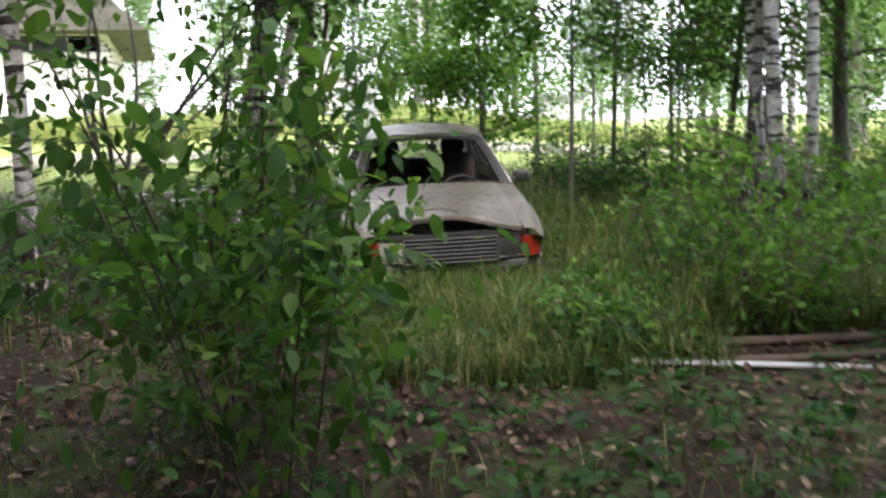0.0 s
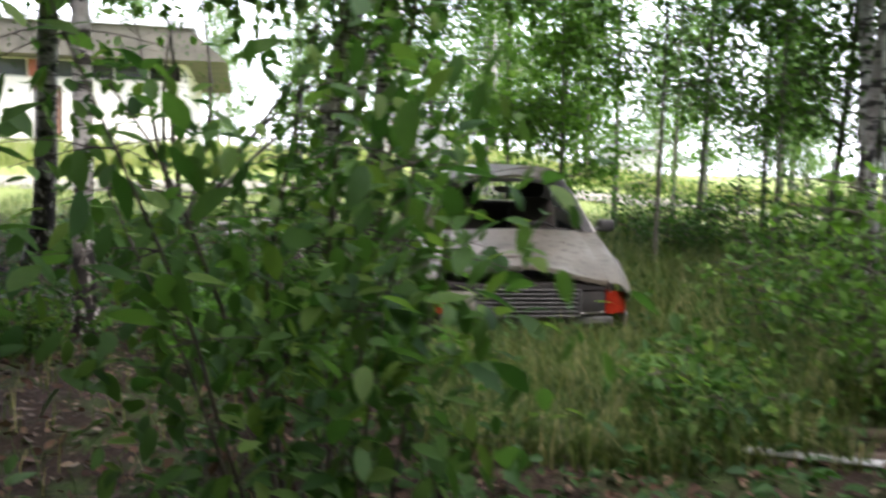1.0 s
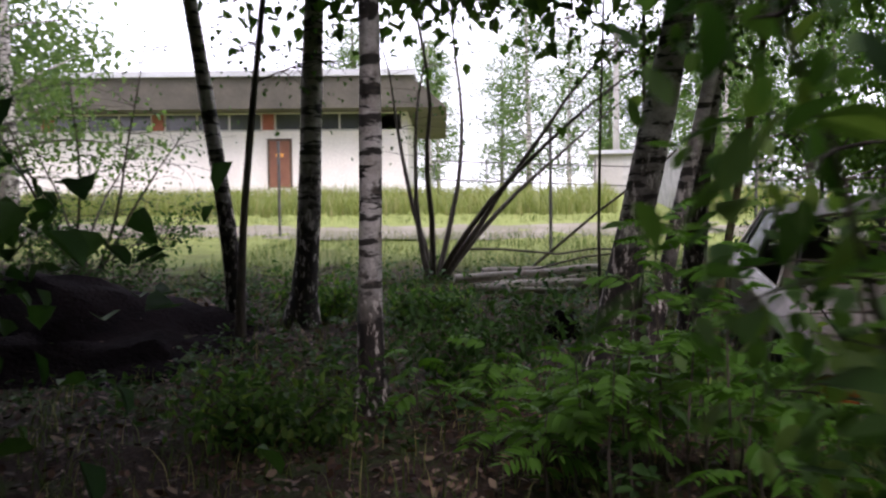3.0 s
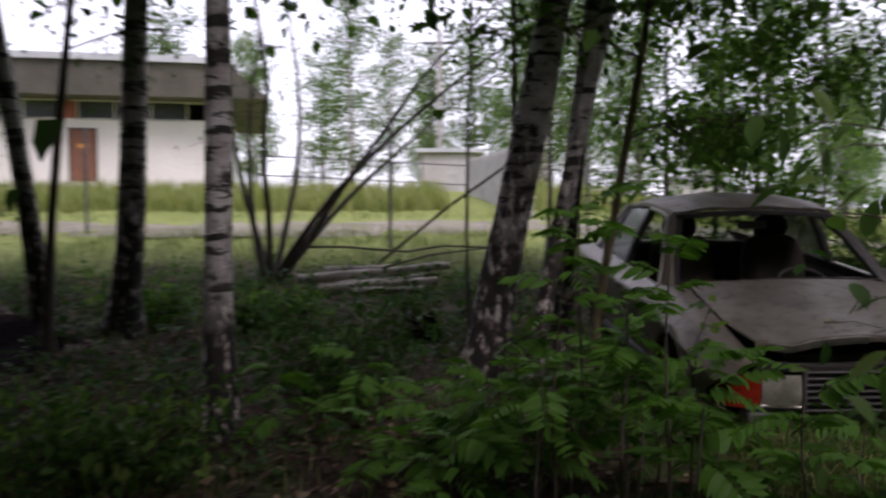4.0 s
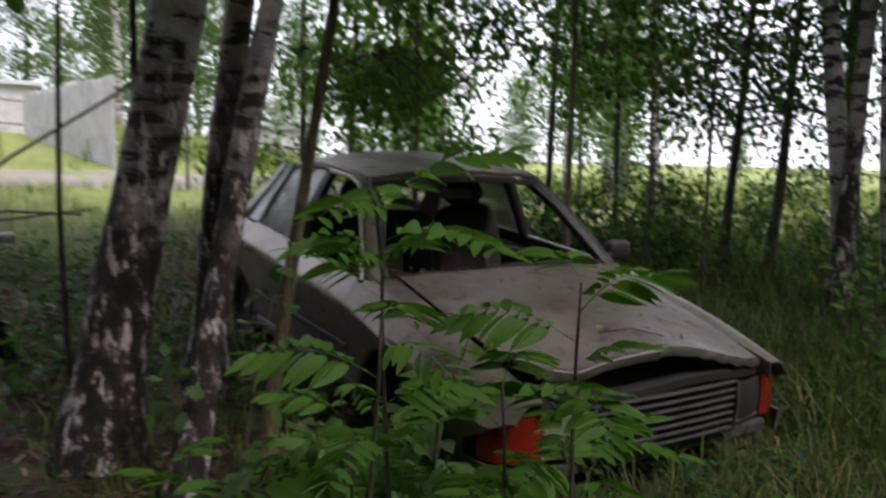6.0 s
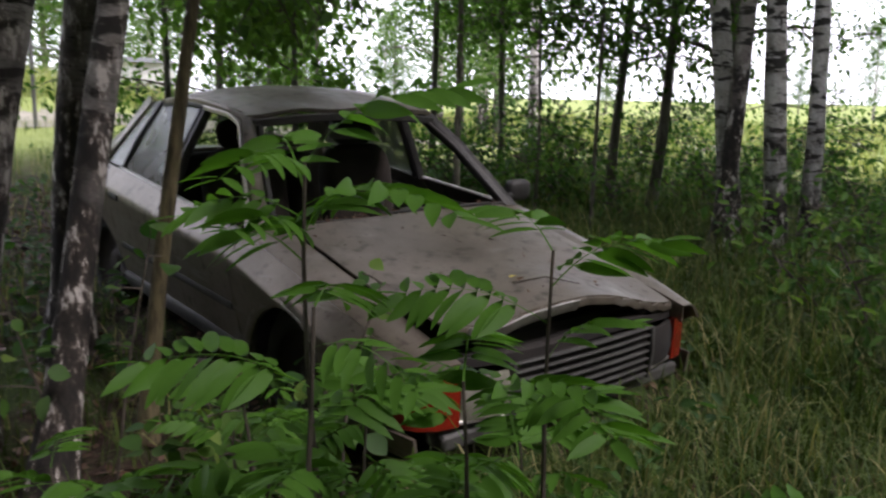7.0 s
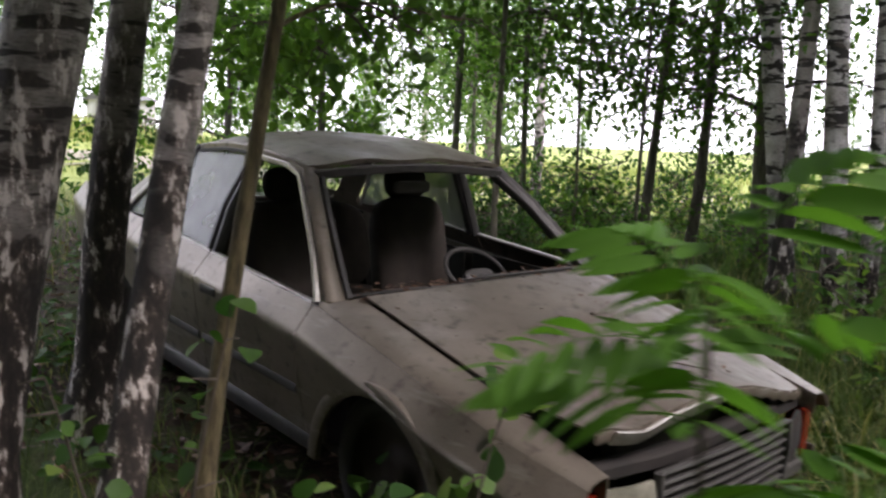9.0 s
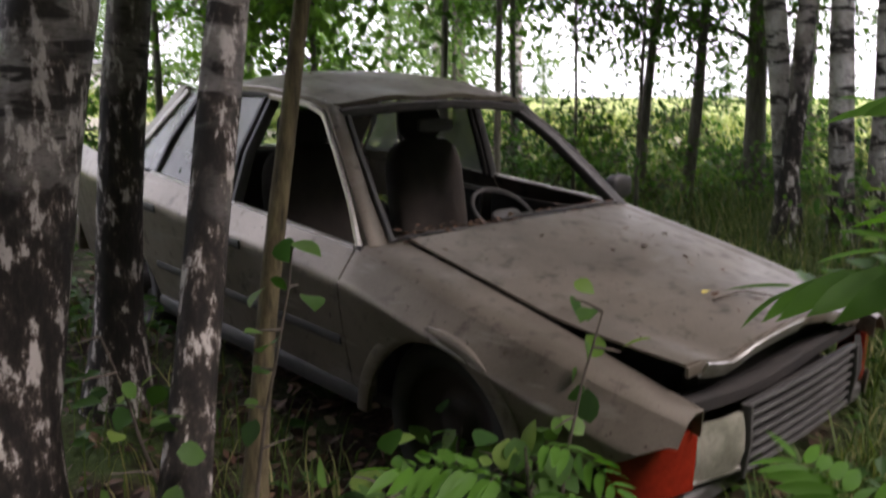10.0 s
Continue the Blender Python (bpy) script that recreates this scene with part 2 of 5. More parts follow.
# ---- mesh helpers ----
class Geo:
    """Vertices and faces gathered into one mesh."""

    def __init__(self):
        self.v, self.f, self.n = [], [], 0

    def add(self, verts, faces):
        self.v.extend(map(tuple, verts))
        self.f.extend(tuple(i + self.n for i in f) for f in faces)
        self.n = len(self.v)
        return self

    def tube(self, path, radii, sides=8, caps=True):
        path = [Vector(p) for p in path]
        rings, faces, k = [], [], len(path)
        up = Vector((0.3, 0.9, 0.1))
        for i, p in enumerate(path):
            d = (path[min(i + 1, k - 1)] - path[max(i - 1, 0)]).normalized()
            s = d.cross(up)
            if s.length < 0.05:
                s = d.cross(Vector((1, 0, 0)))
            s.normalize()
            u = s.cross(d)
            for j in range(sides):
                a = 2 * math.pi * j / sides
                rings.append(p + (s * math.cos(a) + u * math.sin(a)) * radii[i])
        for i in range(k - 1):
            for j in range(sides):
                a, b = i * sides + j, i * sides + (j + 1) % sides
                faces.append((a, b, b + sides, a + sides))
        if caps:
            faces.append(tuple(range(sides - 1, -1, -1)))
            faces.append(tuple(range((k - 1) * sides, k * sides)))
        return self.add(rings, faces)

    def box(self, lo, hi):
        (a, b, c), (d, e, f) = lo, hi
        return self.add([(a, b, c), (d, b, c), (d, e, c), (a, e, c), (a, b, f), (d, b, f), (d, e, f), (a, e, f)],
                        [(3, 2, 1, 0), (4, 5, 6, 7), (0, 1, 5, 4), (1, 2, 6, 5), (2, 3, 7, 6), (3, 0, 4, 7)])

    def patch(self, rows, thick=0.0):
        """A sheet through rows of points; thick gives it a back and rims along its normals."""
        m, k = len(rows), len(rows[0])
        pts = np.array(rows, float)
        faces = [(i * k + j, i * k + j + 1, (i + 1) * k + j + 1, (i + 1) * k + j) for i in range(m - 1) for j in range(k - 1)]
        if not thick:
            return self.add(pts.reshape(-1, 3), faces)
        du, dv = np.gradient(pts, axis=0), np.gradient(pts, axis=1)
        nn = np.cross(dv, du)
        nn /= np.maximum(np.linalg.norm(nn, axis=2, keepdims=True), 1e-9)
        back_pts = pts - nn * thick
        o = m * k
        faces += [tuple(o + i for i in reversed(f)) for f in faces]
        rim = [j for j in range(k)] + [i * k + k - 1 for i in range(1, m)] + [(m - 1) * k + j for j in range(k - 2, -1, -1)] + [i * k for i in range(m - 2, 0, -1)]
        faces += [(a, a + o, b + o, b) for a, b in zip(rim, rim[1:] + rim[:1])]
        return self.add(np.concatenate([pts.reshape(-1, 3), back_pts.reshape(-1, 3)]), faces)

    def mesh(self, name, material, smooth=True):
        me = bpy.data.meshes.new(name)
        me.from_pydata(self.v, [], self.f)
        me.materials.append(material)
        if smooth:
            me.polygons.foreach_set("use_smooth", [True] * len(me.polygons))
        me.update()
        return me


def part(name, geo, material, parent=None, label="", smooth=True, bevel=0.0, sharp=40):
    """One mesh object, under a thing where one is given."""
    me = geo if isinstance(geo, bpy.types.Mesh) else geo.mesh(name, material, smooth)
    ob = new(name, me)
    if smooth and not isinstance(geo, bpy.types.Mesh) and len(me.polygons) < 20000:
        me.set_sharp_from_angle(angle=radians(sharp))
    if bevel:
        b = ob.modifiers.new("bevel", "BEVEL")
        b.width, b.segments, b.limit_method = bevel, 2, "ANGLE"
    if parent is not None:
        ob.parent = parent
    if label:
        ob["label"] = label
    return ob


def thing(name, x, y, z, label, category, group="", kind=""):
    ob = new(name)
    ob.empty_display_size = 0.2
    ob.location = (x, y, z)
    return tagged(ob, label, category, group, kind)


def leaf_geo(base, way, length, width, rng, fold=0.25, curl=0.2):
    """Many leaves at once: pointed ovals of six corners, folded along the midrib."""
    base, way = np.asarray(base, float), np.asarray(way, float)
    n = len(base)
    way = way / np.maximum(np.linalg.norm(way, axis=1, keepdims=True), 1e-9)
    rnd = rng.normal(size=(n, 3)) * 0.35 + np.array([0, 0, 1.0])
    side = np.cross(way, rnd)
    side /= np.maximum(np.linalg.norm(side, axis=1, keepdims=True), 1e-9)
    up = np.cross(side, way)
    L, W = np.broadcast_to(length, n)[:, None], np.broadcast_to(width, n)[:, None]
    v = np.stack([base,
                  base + way * L * 0.35 + side * W * 0.5 + up * W * fold,
                  base + way * L * 0.75 + side * W * 0.36 + up * (W * fold * 0.7 - L * curl * 0.4),
                  base + way * L - up * L * curl,
                  base + way * L * 0.75 - side * W * 0.36 + up * (W * fold * 0.7 - L * curl * 0.4),
                  base + way * L * 0.35 - side * W * 0.5 + up * W * fold], 1).reshape(-1, 3)
    i = np.arange(n) * 6
    f = np.concatenate([np.stack([i, i + 1, i + 2, i + 3], 1), np.stack([i, i + 3, i + 4, i + 5], 1)])
    return v, f


def leaf_fine(base, way, length, width, rng, fold=0.2, curl=0.25):
    """Leaves seen close: a midrib and rounded halves, fourteen corners each."""
    base, way = np.asarray(base, float), np.asarray(way, float)
    n = len(base)
    way = way / np.maximum(np.linalg.norm(way, axis=1, keepdims=True), 1e-9)
    rnd = rng.normal(size=(n, 3)) * 0.35 + np.array([0, 0, 1.0])
    side = np.cross(way, rnd)
    side /= np.maximum(np.linalg.norm(side, axis=1, keepdims=True), 1e-9)
    up = np.cross(side, way)
    L, W = np.broadcast_to(length, n)[:, None], np.broadcast_to(width, n)[:, None]
    bend = (curl * rng.uniform(0.3, 1.6, n))[:, None]
    us, ws = (0.0, 0.18, 0.42, 0.66, 0.86, 1.0), (0.0, 0.36, 0.5, 0.43, 0.22, 0.0)
    mid = [base + way * L * u - up * L * bend * u * u for u in us]
    left = [m + side * W * w + up * W * fold * w for m, w in zip(mid[1:5], ws[1:5])]
    right = [m - side * W * w + up * W * fold * w for m, w in zip(mid[1:5], ws[1:5])]
    v = np.stack(mid + left + right, 1).reshape(-1, 3)
    i = np.arange(n) * 14
    f = []
    for a in (6, 10):
        q = [(0, 1, a, a), (1, 2, a + 1, a), (2, 3, a + 2, a + 1), (3, 4, a + 3, a + 2), (4, 5, a + 3, a + 3)]
        f += [(r, a == 10) for r in q]
    out = []
    for r, flip in f:
        corners = [(r[0], r[1], r[2])] + ([(r[0], r[2], r[3])] if r[2] != r[3] else [])
        out += [np.stack([i + k for k in (c[::-1] if flip else c)], 1) for c in corners]
    return v, np.concatenate(out)


def array_mesh(name, v, f, material):
    me = bpy.data.meshes.new(name)
    v, f = np.asarray(v, np.float32), np.asarray(f, np.int32)
    k = f.shape[1]
    me.vertices.add(len(v))
    me.vertices.foreach_set("co", v.ravel())
    me.loops.add(f.size)
    me.loops.foreach_set("vertex_index", f.ravel())
    me.polygons.add(len(f))
    me.polygons.foreach_set("loop_start", np.arange(0, f.size, k, dtype=np.int32))
    me.polygons.foreach_set("loop_total", np.full(len(f), k, np.int32))
    me.materials.append(material)
    me.update(calc_edges=True)
    me.validate()
    return me


def ground_z(x, y):
    """The lie of the land: level under the wreck, rising towards the buildings, level field to one side."""
    x, y = np.asarray(x, float), np.asarray(y, float)
    rise = 0.2 + 0.078 * np.clip(y + 0.5, 0, 24.5) * np.clip((14 - x) / 12, 0, 1)
    lump = 0.035 * np.sin(x * 1.9 + 0.7 * y) * np.cos(y * 1.6 - 0.4 * x) + 0.02 * np.sin(x * 4.3 + 1.0) * np.sin(y * 3.7)
    heap = 0.62 * np.exp(-(((x + 7.5) / 1.5) ** 2 + ((y - 0.9) / 1.2) ** 2))
    return rise + lump * np.clip(12 / (4 + np.hypot(x, y)), 0, 1) + heap


def on_heap(x, y):
    return ((x + 7.4) / 2.2) ** 2 + ((y - 0.8) / 1.75) ** 2 < 1


def gz(x, y):
    return float(ground_z(x, y))


# ---- ground, track, heap ----
def build_ground():
    def axis(lo, hi, fine_lo, fine_hi, fine):
        a = list(np.arange(fine_lo, fine_hi + 1e-6, fine))
        s, x = fine, fine_hi
        while x < hi:
            s *= 1.25
            x += s
            a.append(min(x, hi))
        s, x = fine, fine_lo
        while x > lo:
            s *= 1.25
            x -= s
            a.insert(0, max(x, lo))
        return np.array(a)
    xs, ys = axis(-900, 900, -9, 7, 0.16), axis(-400, 900, -10, 10, 0.16)
    X, Y = np.meshgrid(xs, ys)
    Z = ground_z(X, Y) + np.random.default_rng(3).normal(size=X.shape) * 0.008
    v = np.stack([X, Y, Z], 2).reshape(-1, 3)
    k = len(xs)
    i = (np.arange(len(ys) - 1)[:, None] * k + np.arange(k - 1)).ravel()
    me = array_mesh("ground", v, np.stack([i, i + 1, i + k + 1, i + k], 1), GROUND)
    me.polygons.foreach_set("use_smooth", [True] * len(me.polygons))
    tagged(new("ground", me), "leaf litter and thin grass on the wood floor", "ground", kind="structure")
    g = Geo()
    rows = []
    for x in np.arange(-45, 46, 1.0):
        mid = 11.6 + 0.5 * math.sin(x * 0.21) - 0.03 * x
        rows.append([(x, mid + w * (1.5 + 0.3 * math.sin(x * 0.7 + w) + 0.15 * math.sin(x * 2.3 + 2 * w)), gz(x, mid + w * 1.4) + 0.03 - 0.025 * abs(w)) for w in (-1, -0.5, 0, 0.5, 1)])
    g.patch(rows)
    tagged(part("road", g, SAND), "pale sandy track beyond the trees", "road", kind="structure")
    g = Geo()
    rows = []
    rng = np.random.default_rng(8)
    for i in range(25):
        row = []
        for j in range(29):
            x, y = -10.3 + j * 0.2, -1.4 + i * 0.19
            e = max(0.0, 1 - ((x + 7.4) / 2.5) ** 2 - ((y - 0.9) / 2.0) ** 2 + 0.12 * math.sin(x * 3) * math.cos(y * 4))
            row.append((x, y, gz(x, y) - 0.06 + 0.14 * min(1, e * 2) + rng.normal() * 0.045 * min(1, e * 4)))
        rows.append(row)
    g.patch(rows)
    tagged(part("soil_heap", g, SOIL), "low heap of black soil and ash", "soil heap")


build_ground()


# ---- the wreck ----
def belt(y):
    """Height of the window sill line from nose to tail."""
    if y < 0:
        return 0.915 + 0.185 * y - 0.02 * y * y
    return 0.915 + 0.05 * y


def half_width(y, z):
    """Half the body's width: a sharp shoulder crease, sloping in above it and tucked under below."""
    plan = 0.885 - 0.11 * max(0.0, (-0.55 - y) / 0.75) ** 2 - 0.10 * max(0.0, (y - 2.2) / 1.1) ** 2
    crease = belt(y) - 0.10
    if z > crease:
        return plan - 0.075 * min(1.3, (z - crease) / 0.10)
    return plan - 0.25 * (crease - z) ** 1.3


WHEELS = (-0.44, 2.24)


def sill(y):
    z = 0.425 if y > -0.975 else 0.612 - 0.115 * min(1, max(0, (y + 1.19) / 0.215))
    for w in WHEELS:
        d = abs(y - w)
        if d < 0.345:
            z = max(z, 0.385 + math.sqrt(0.345 ** 2 - d * d))
    return z


def side_panel(y0, y1, s, low=None, high=None, n=28, thick=0.012):
    """A skin of the body's side between two stations, from the sill to the shoulder, with its crease."""
    rows = []
    for i in range(n + 1):
        y = y0 + (y1 - y0) * i / n
        a, b = (low or sill)(y), (high or belt)(y)
        row = []
        cr = min(b, max(a, belt(y) - 0.10))
        zs = [a + (cr - a) * u for u in (0, 0.2, 0.4, 0.6, 0.8, 0.93, 1)] + [cr + (b - cr) * u for u in (0.12, 0.5, 1)]
        for z in zs:
            row.append((s * half_width(y, z), y, z))
        rows.append(row if s > 0 else row[::-1])
    return Geo().patch(rows, thick)


def fender_top(s):
    rows = []
    for i in range(25):
        y = -1.215 + 1.22 * i / 24
        z = belt(y)
        w = half_width(y, z)
        inner = 0.645
        row = [(s * w, y, z), (s * (w - 0.015), y, z + 0.014), (s * (w * 0.5 + inner * 0.5), y, z + 0.022), (s * inner, y, z + 0.024), (s * inner, y, z - 0.05)]
        rows.append(row if s > 0 else row[::-1])
    return Geo().patch(rows, 0.006)


def hood_z(x, y):
    t = (y + 1.23) / 1.12
    z = belt(y) + 0.034 + 0.058 * (1 - (x / 0.65) ** 2)
    front = max(0.0, 1 - t / 0.5)
    lift = 0.075 * math.exp(-((x + 0.16) / 0.42) ** 2) + 0.065 * math.exp(-((x + 0.66) / 0.2) ** 2) - 0.035 * math.exp(-((x - 0.66) / 0.3) ** 2) - 0.03 * math.exp(-((x + 0.47) / 0.09) ** 2)
    z += lift * front ** 1.3
    z += 0.006 * math.sin(x * 9 + y * 5) * front
    return z


def tyre_geo():
    g = Geo()
    prof = [(0.20, -0.085), (0.27, -0.095), (0.295, -0.07), (0.302, 0), (0.295, 0.07), (0.27, 0.095), (0.20, 0.085)]
    n = 36
    v = [(w, r * math.cos(2 * math.pi * i / n), r * math.sin(2 * math.pi * i / n)) for i in range(n) for r, w in prof]
    k = len(prof)
    f = [(i * k + j, i * k + (j + 1) % k, ((i + 1) % n) * k + (j + 1) % k, ((i + 1) % n) * k + j) for i in range(n) for j in range(k)]
    return g.add(v, f)


def rim_geo():
    g = Geo()
    prof = [(0.005, 0.05), (0.06, 0.055), (0.07, 0.03), (0.12, 0.02), (0.16, 0.05), (0.19, 0.06), (0.202, 0.085)]
    n = 30
    v = [(w, r * math.cos(2 * math.pi * i / n), r * math.sin(2 * math.pi * i / n)) for i in range(n) for r, w in prof]
    k = len(prof)
    f = [(i * k + j, i * k + j + 1, ((i + 1) % n) * k + j + 1, ((i + 1) % n) * k + j) for i in range(n) for j in range(k - 1)]
    return g.add(v, f)


def cushion(cx, cy, cz, sx, sy, sz, tilt=0.0, e=4.0, n=14):
    """A stuffed block with rounded sides (a superellipsoid), tilted about the x axis."""
    g = Geo()
    v = []
    for i in range(n + 1):
        a = math.pi * (i / n - 0.5)
        for j in range(2 * n):
            b = math.pi * j / n
            q = lambda c: math.copysign(abs(c) ** (2 / e), c)
            p = Vector((q(math.cos(a)) * q(math.cos(b)) * sx, q(math.cos(a)) * q(math.sin(b)) * sy, q(math.sin(a)) * sz))
            p.rotate(Euler((radians(tilt), 0, 0)))
            v.append((p.x + cx, p.y + cy, p.z + cz))
    m = 2 * n
    f = [(i * m + j, i * m + (j + 1) % m, (i + 1) * m + (j + 1) % m, (i + 1) * m + j) for i in range(n) for j in range(m)]
    return g.add(v, f)


def ring(c, r, tube_r, tilt, n=36, squash=1.0):
    g = Geo()
    pts = []
    for i in range(n + 1):
        a = 2 * math.pi * i / n
        p = Vector((r * math.cos(a), 0, r * math.sin(a) * squash))
        p.rotate(Euler((radians(tilt), 0, 0)))
        pts.append(p + Vector(c))
    return g.tube(pts, [tube_r] * (n + 1), 8, False)


def bar(points, w, d, side=Vector((1, 0, 0))):
    """A flat-sided strip with rounded corners along a line: pillars and trims."""
    g = Geo()
    pts = [Vector(p) for p in points]
    rows = []
    for i, p in enumerate(pts):
        t = (pts[min(i + 1, len(pts) - 1)] - pts[max(i - 1, 0)]).normalized()
        s = (side - t * side.dot(t)).normalized()
        u = t.cross(s)
        ww = w[i] if isinstance(w, (list, tuple)) else w
        c = 0.3
        loop = [(-1, -1 + c), (-1 + c, -1), (1 - c, -1), (1, -1 + c), (1, 1 - c), (1 - c, 1), (-1 + c, 1), (-1, 1 - c)]
        rows.append([p + s * a * ww / 2 + u * b * d / 2 for a, b in loop])
    k = 8
    v = [q for r in rows for q in r]
    f = [(i * k + j, i * k + (j + 1) % k, (i + 1) * k + (j + 1) % k, (i + 1) * k + j) for i in range(len(rows) - 1) for j in range(k)]
    f += [tuple(range(k - 1, -1, -1)), tuple(range((len(rows) - 1) * k, len(rows) * k))]
    return g.add(v, f)


ROOF_Z, HEAD_Y, TAIL_Y = 1.36, 0.60, 1.98


def roof_edge(y):
    """Half-width and height of the gutter along the roof."""
    t = (y - HEAD_Y) / (TAIL_Y - HEAD_Y)
    return 0.565 + 0.035 * math.sin(math.pi * min(1, max(0, t))), ROOF_Z + 0.075 * math.sin(math.pi * min(1, max(0, t * 0.9 + 0.1))) - 0.01


# how the wreck lies: nose down the slope, leaning a little
CAR_LIE = pose(0, 0.046, 0.092, 2.6, -0.5, 0)


def aft(y):
    """The short cabin and tail behind the scuttle."""
    return y * 0.82 if y > 0 else y


def build_car():
    car = thing("abandoned_car", 0, 0, 0, "derelict dusty beige saloon with no windscreen and a buckled bonnet", "car")
    P = lambda name, g, m, label="", **k: part(name, g, m, car, label, **k)
    for s in (-1, 1):
        f = P("fender", side_panel(-1.215, 0.03, s, n=60), PAINT)
        part("fender_top", fender_top(s), PAINT, f)
        arch = [(s * (half_width(-0.44 + 0.36 * math.cos(a), 0.6) + 0.006), -0.44 + 0.36 * math.cos(a), 0.38 + 0.36 * math.sin(a)) for a in np.linspace(0.0, math.pi, 26)]
        part("wheel_arch_lip", bar(arch, 0.03, 0.055), PAINT, f)
        part("front_wing_foot", side_panel(-1.17, -0.78, s, lambda y: 0.34, lambda y: 0.432, 8), PAINT, f)
        d = P("front_door", side_panel(0.038, 1.05, s, n=16), PAINT)
        part("door_handle", bar([(s * (half_width(0.85, 0.82) + 0.012), y, 0.84) for y in (0.8, 0.87, 0.95)], 0.02, 0.035), BLACK_TRIM, d, "black door handle")
        part("rub_strip", bar([(s * (half_width(y, 0.6) + 0.012), y, 0.6) for y in np.linspace(0.06, 1.03, 6)], 0.014, 0.035), BLACK_TRIM, d)
        part("window_sill_trim", bar([(s * (half_width(y, belt(y)) - 0.006), y, belt(y) + 0.006) for y in np.linspace(0.05, 1.04, 8)], 0.03, 0.016), BARE, d, "dull metal trim")
        r = P("rear_door", side_panel(1.058, 1.93, s, n=20), PAINT)
        part("door_handle", bar([(s * (half_width(1.7, 0.86) + 0.012), y, 0.88) for y in (1.68, 1.75, 1.83)], 0.02, 0.035), BLACK_TRIM, r, "black door handle")
        part("rub_strip", bar([(s * (half_width(y, 0.6) + 0.012), y, 0.6) for y in np.linspace(1.07, 1.8, 6)], 0.014, 0.035), BLACK_TRIM, r)
        part("window_sill_trim", bar([(s * (half_width(y, belt(y)) - 0.006), y, belt(y) + 0.006) for y in np.linspace(1.06, 1.92, 8)], 0.03, 0.016), BARE, r, "dull metal trim")
        P("side_trim", bar([(s * (half_width(y, belt(y) - 0.10) + 0.003), y, belt(y) - 0.098) for y in np.linspace(-1.0, 1.92, 24)], 0.012, 0.012), BARE, "thin bright side trim")
        frame_line = [(s * (half_width(0.03, belt(0.03)) - 0.006), 0.03, belt(0.03) + 0.01), (s * 0.735, 0.2, 1.07), (s * 0.672, 0.4, 1.225), (s * 0.60, 0.61, 1.352), (s * 0.604, 0.72, 1.385), (s * 0.622, 1.02, 1.405)]
        part("window_frame", bar(frame_line, 0.02, 0.022), BARE, d, "bright worn metal window frame")
        P("rear_quarter", side_panel(1.938, 3.32, s, n=50), PAINT)
        P("sill_panel", bar([(s * 0.80, y, 0.395) for y in np.linspace(-0.02, 1.85, 5)], 0.05, 0.075), BLACK_TRIM)
        # pillars: from the shoulder up to the gutter
        hw = half_width(0, 0.93) - 0.05
        # the +x pillar's shadow is painted in with the black trim material
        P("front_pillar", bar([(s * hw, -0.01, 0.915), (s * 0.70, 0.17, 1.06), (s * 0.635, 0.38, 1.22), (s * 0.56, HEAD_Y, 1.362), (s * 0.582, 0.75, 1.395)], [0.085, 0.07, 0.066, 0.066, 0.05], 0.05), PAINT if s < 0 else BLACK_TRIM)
        P("windscreen_rubber", bar([(s * (hw - 0.055), -0.02, 0.93), (s * 0.645, 0.16, 1.065), (s * 0.585, 0.37, 1.22), (s * 0.51, HEAD_Y - 0.02, 1.35)], 0.025, 0.04), BLACK_TRIM)
        gut = [(s * roof_edge(y)[0], y, roof_edge(y)[1]) for y in np.linspace(0.68, TAIL_Y, 12)]
        P("roof_rail", bar(gut, 0.05, 0.045), PAINT)
        P("gutter_trim", bar([(x + s * 0.024, y, z - 0.012) for x, y, z in gut], 0.016, 0.016), BLACK_TRIM)
        for y, yt in ((1.03, 1.02), (1.09, 1.07)):
            P("middle_pillar", bar([(s * (half_width(y, 0.95) - 0.03), y, belt(y)), (s * 0.72, y + 0.01, 1.17), (s * (roof_edge(yt)[0]), yt, roof_edge(yt)[1] - 0.01)], 0.03, 0.045, Vector((0, 1, 0))), BLACK_TRIM)
        P("rear_door_frame", bar([(s * (half_width(1.92, 1.0) - 0.03), 1.9, belt(1.9)), (s * 0.71, 1.86, 1.18), (s * 0.60, 1.72, 1.40)], 0.035, 0.035, Vector((0, 1, 0))), BLACK_TRIM)
        P("rear_pillar", Geo().patch([[(s * 0.60, 1.88, 1.405), (s * 0.56, 2.05, 1.40)][::s], [(s * 0.67, 2.13, 1.2), (s * 0.62, 2.33, 1.2)][::s], [(s * 0.745, 2.37, 1.03), (s * 0.70, 2.62, 1.03)][::s], [(s * 0.79, 2.4, 0.98), (s * 0.72, 2.75, 0.99)][::s]], 0.03), PAINT)
        glass = P("rear_door_window", Geo().patch([[(s * 0.785, 1.12, belt(1.12) + 0.01), (s * 0.782, 1.87, belt(1.87) + 0.01)][::-s], [(s * 0.71, 1.11, 1.17), (s * 0.705, 1.82, 1.18)][::-s], [(s * 0.605, 1.1, 1.41), (s * 0.60, 1.70, 1.405)][::-s]], 0.004), GLASS, "dusty reflecting side glass")
        glass = P("quarter_window", Geo().patch([[(s * 0.78, 1.95, belt(1.95) + 0.01), (s * 0.765, 2.34, 1.01)][::-s], [(s * 0.71, 1.9, 1.18), (s * 0.69, 2.12, 1.19)][::-s], [(s * 0.61, 1.77, 1.395), (s * 0.605, 1.86, 1.395)][::-s]], 0.004), GLASS, "dusty reflecting side glass")
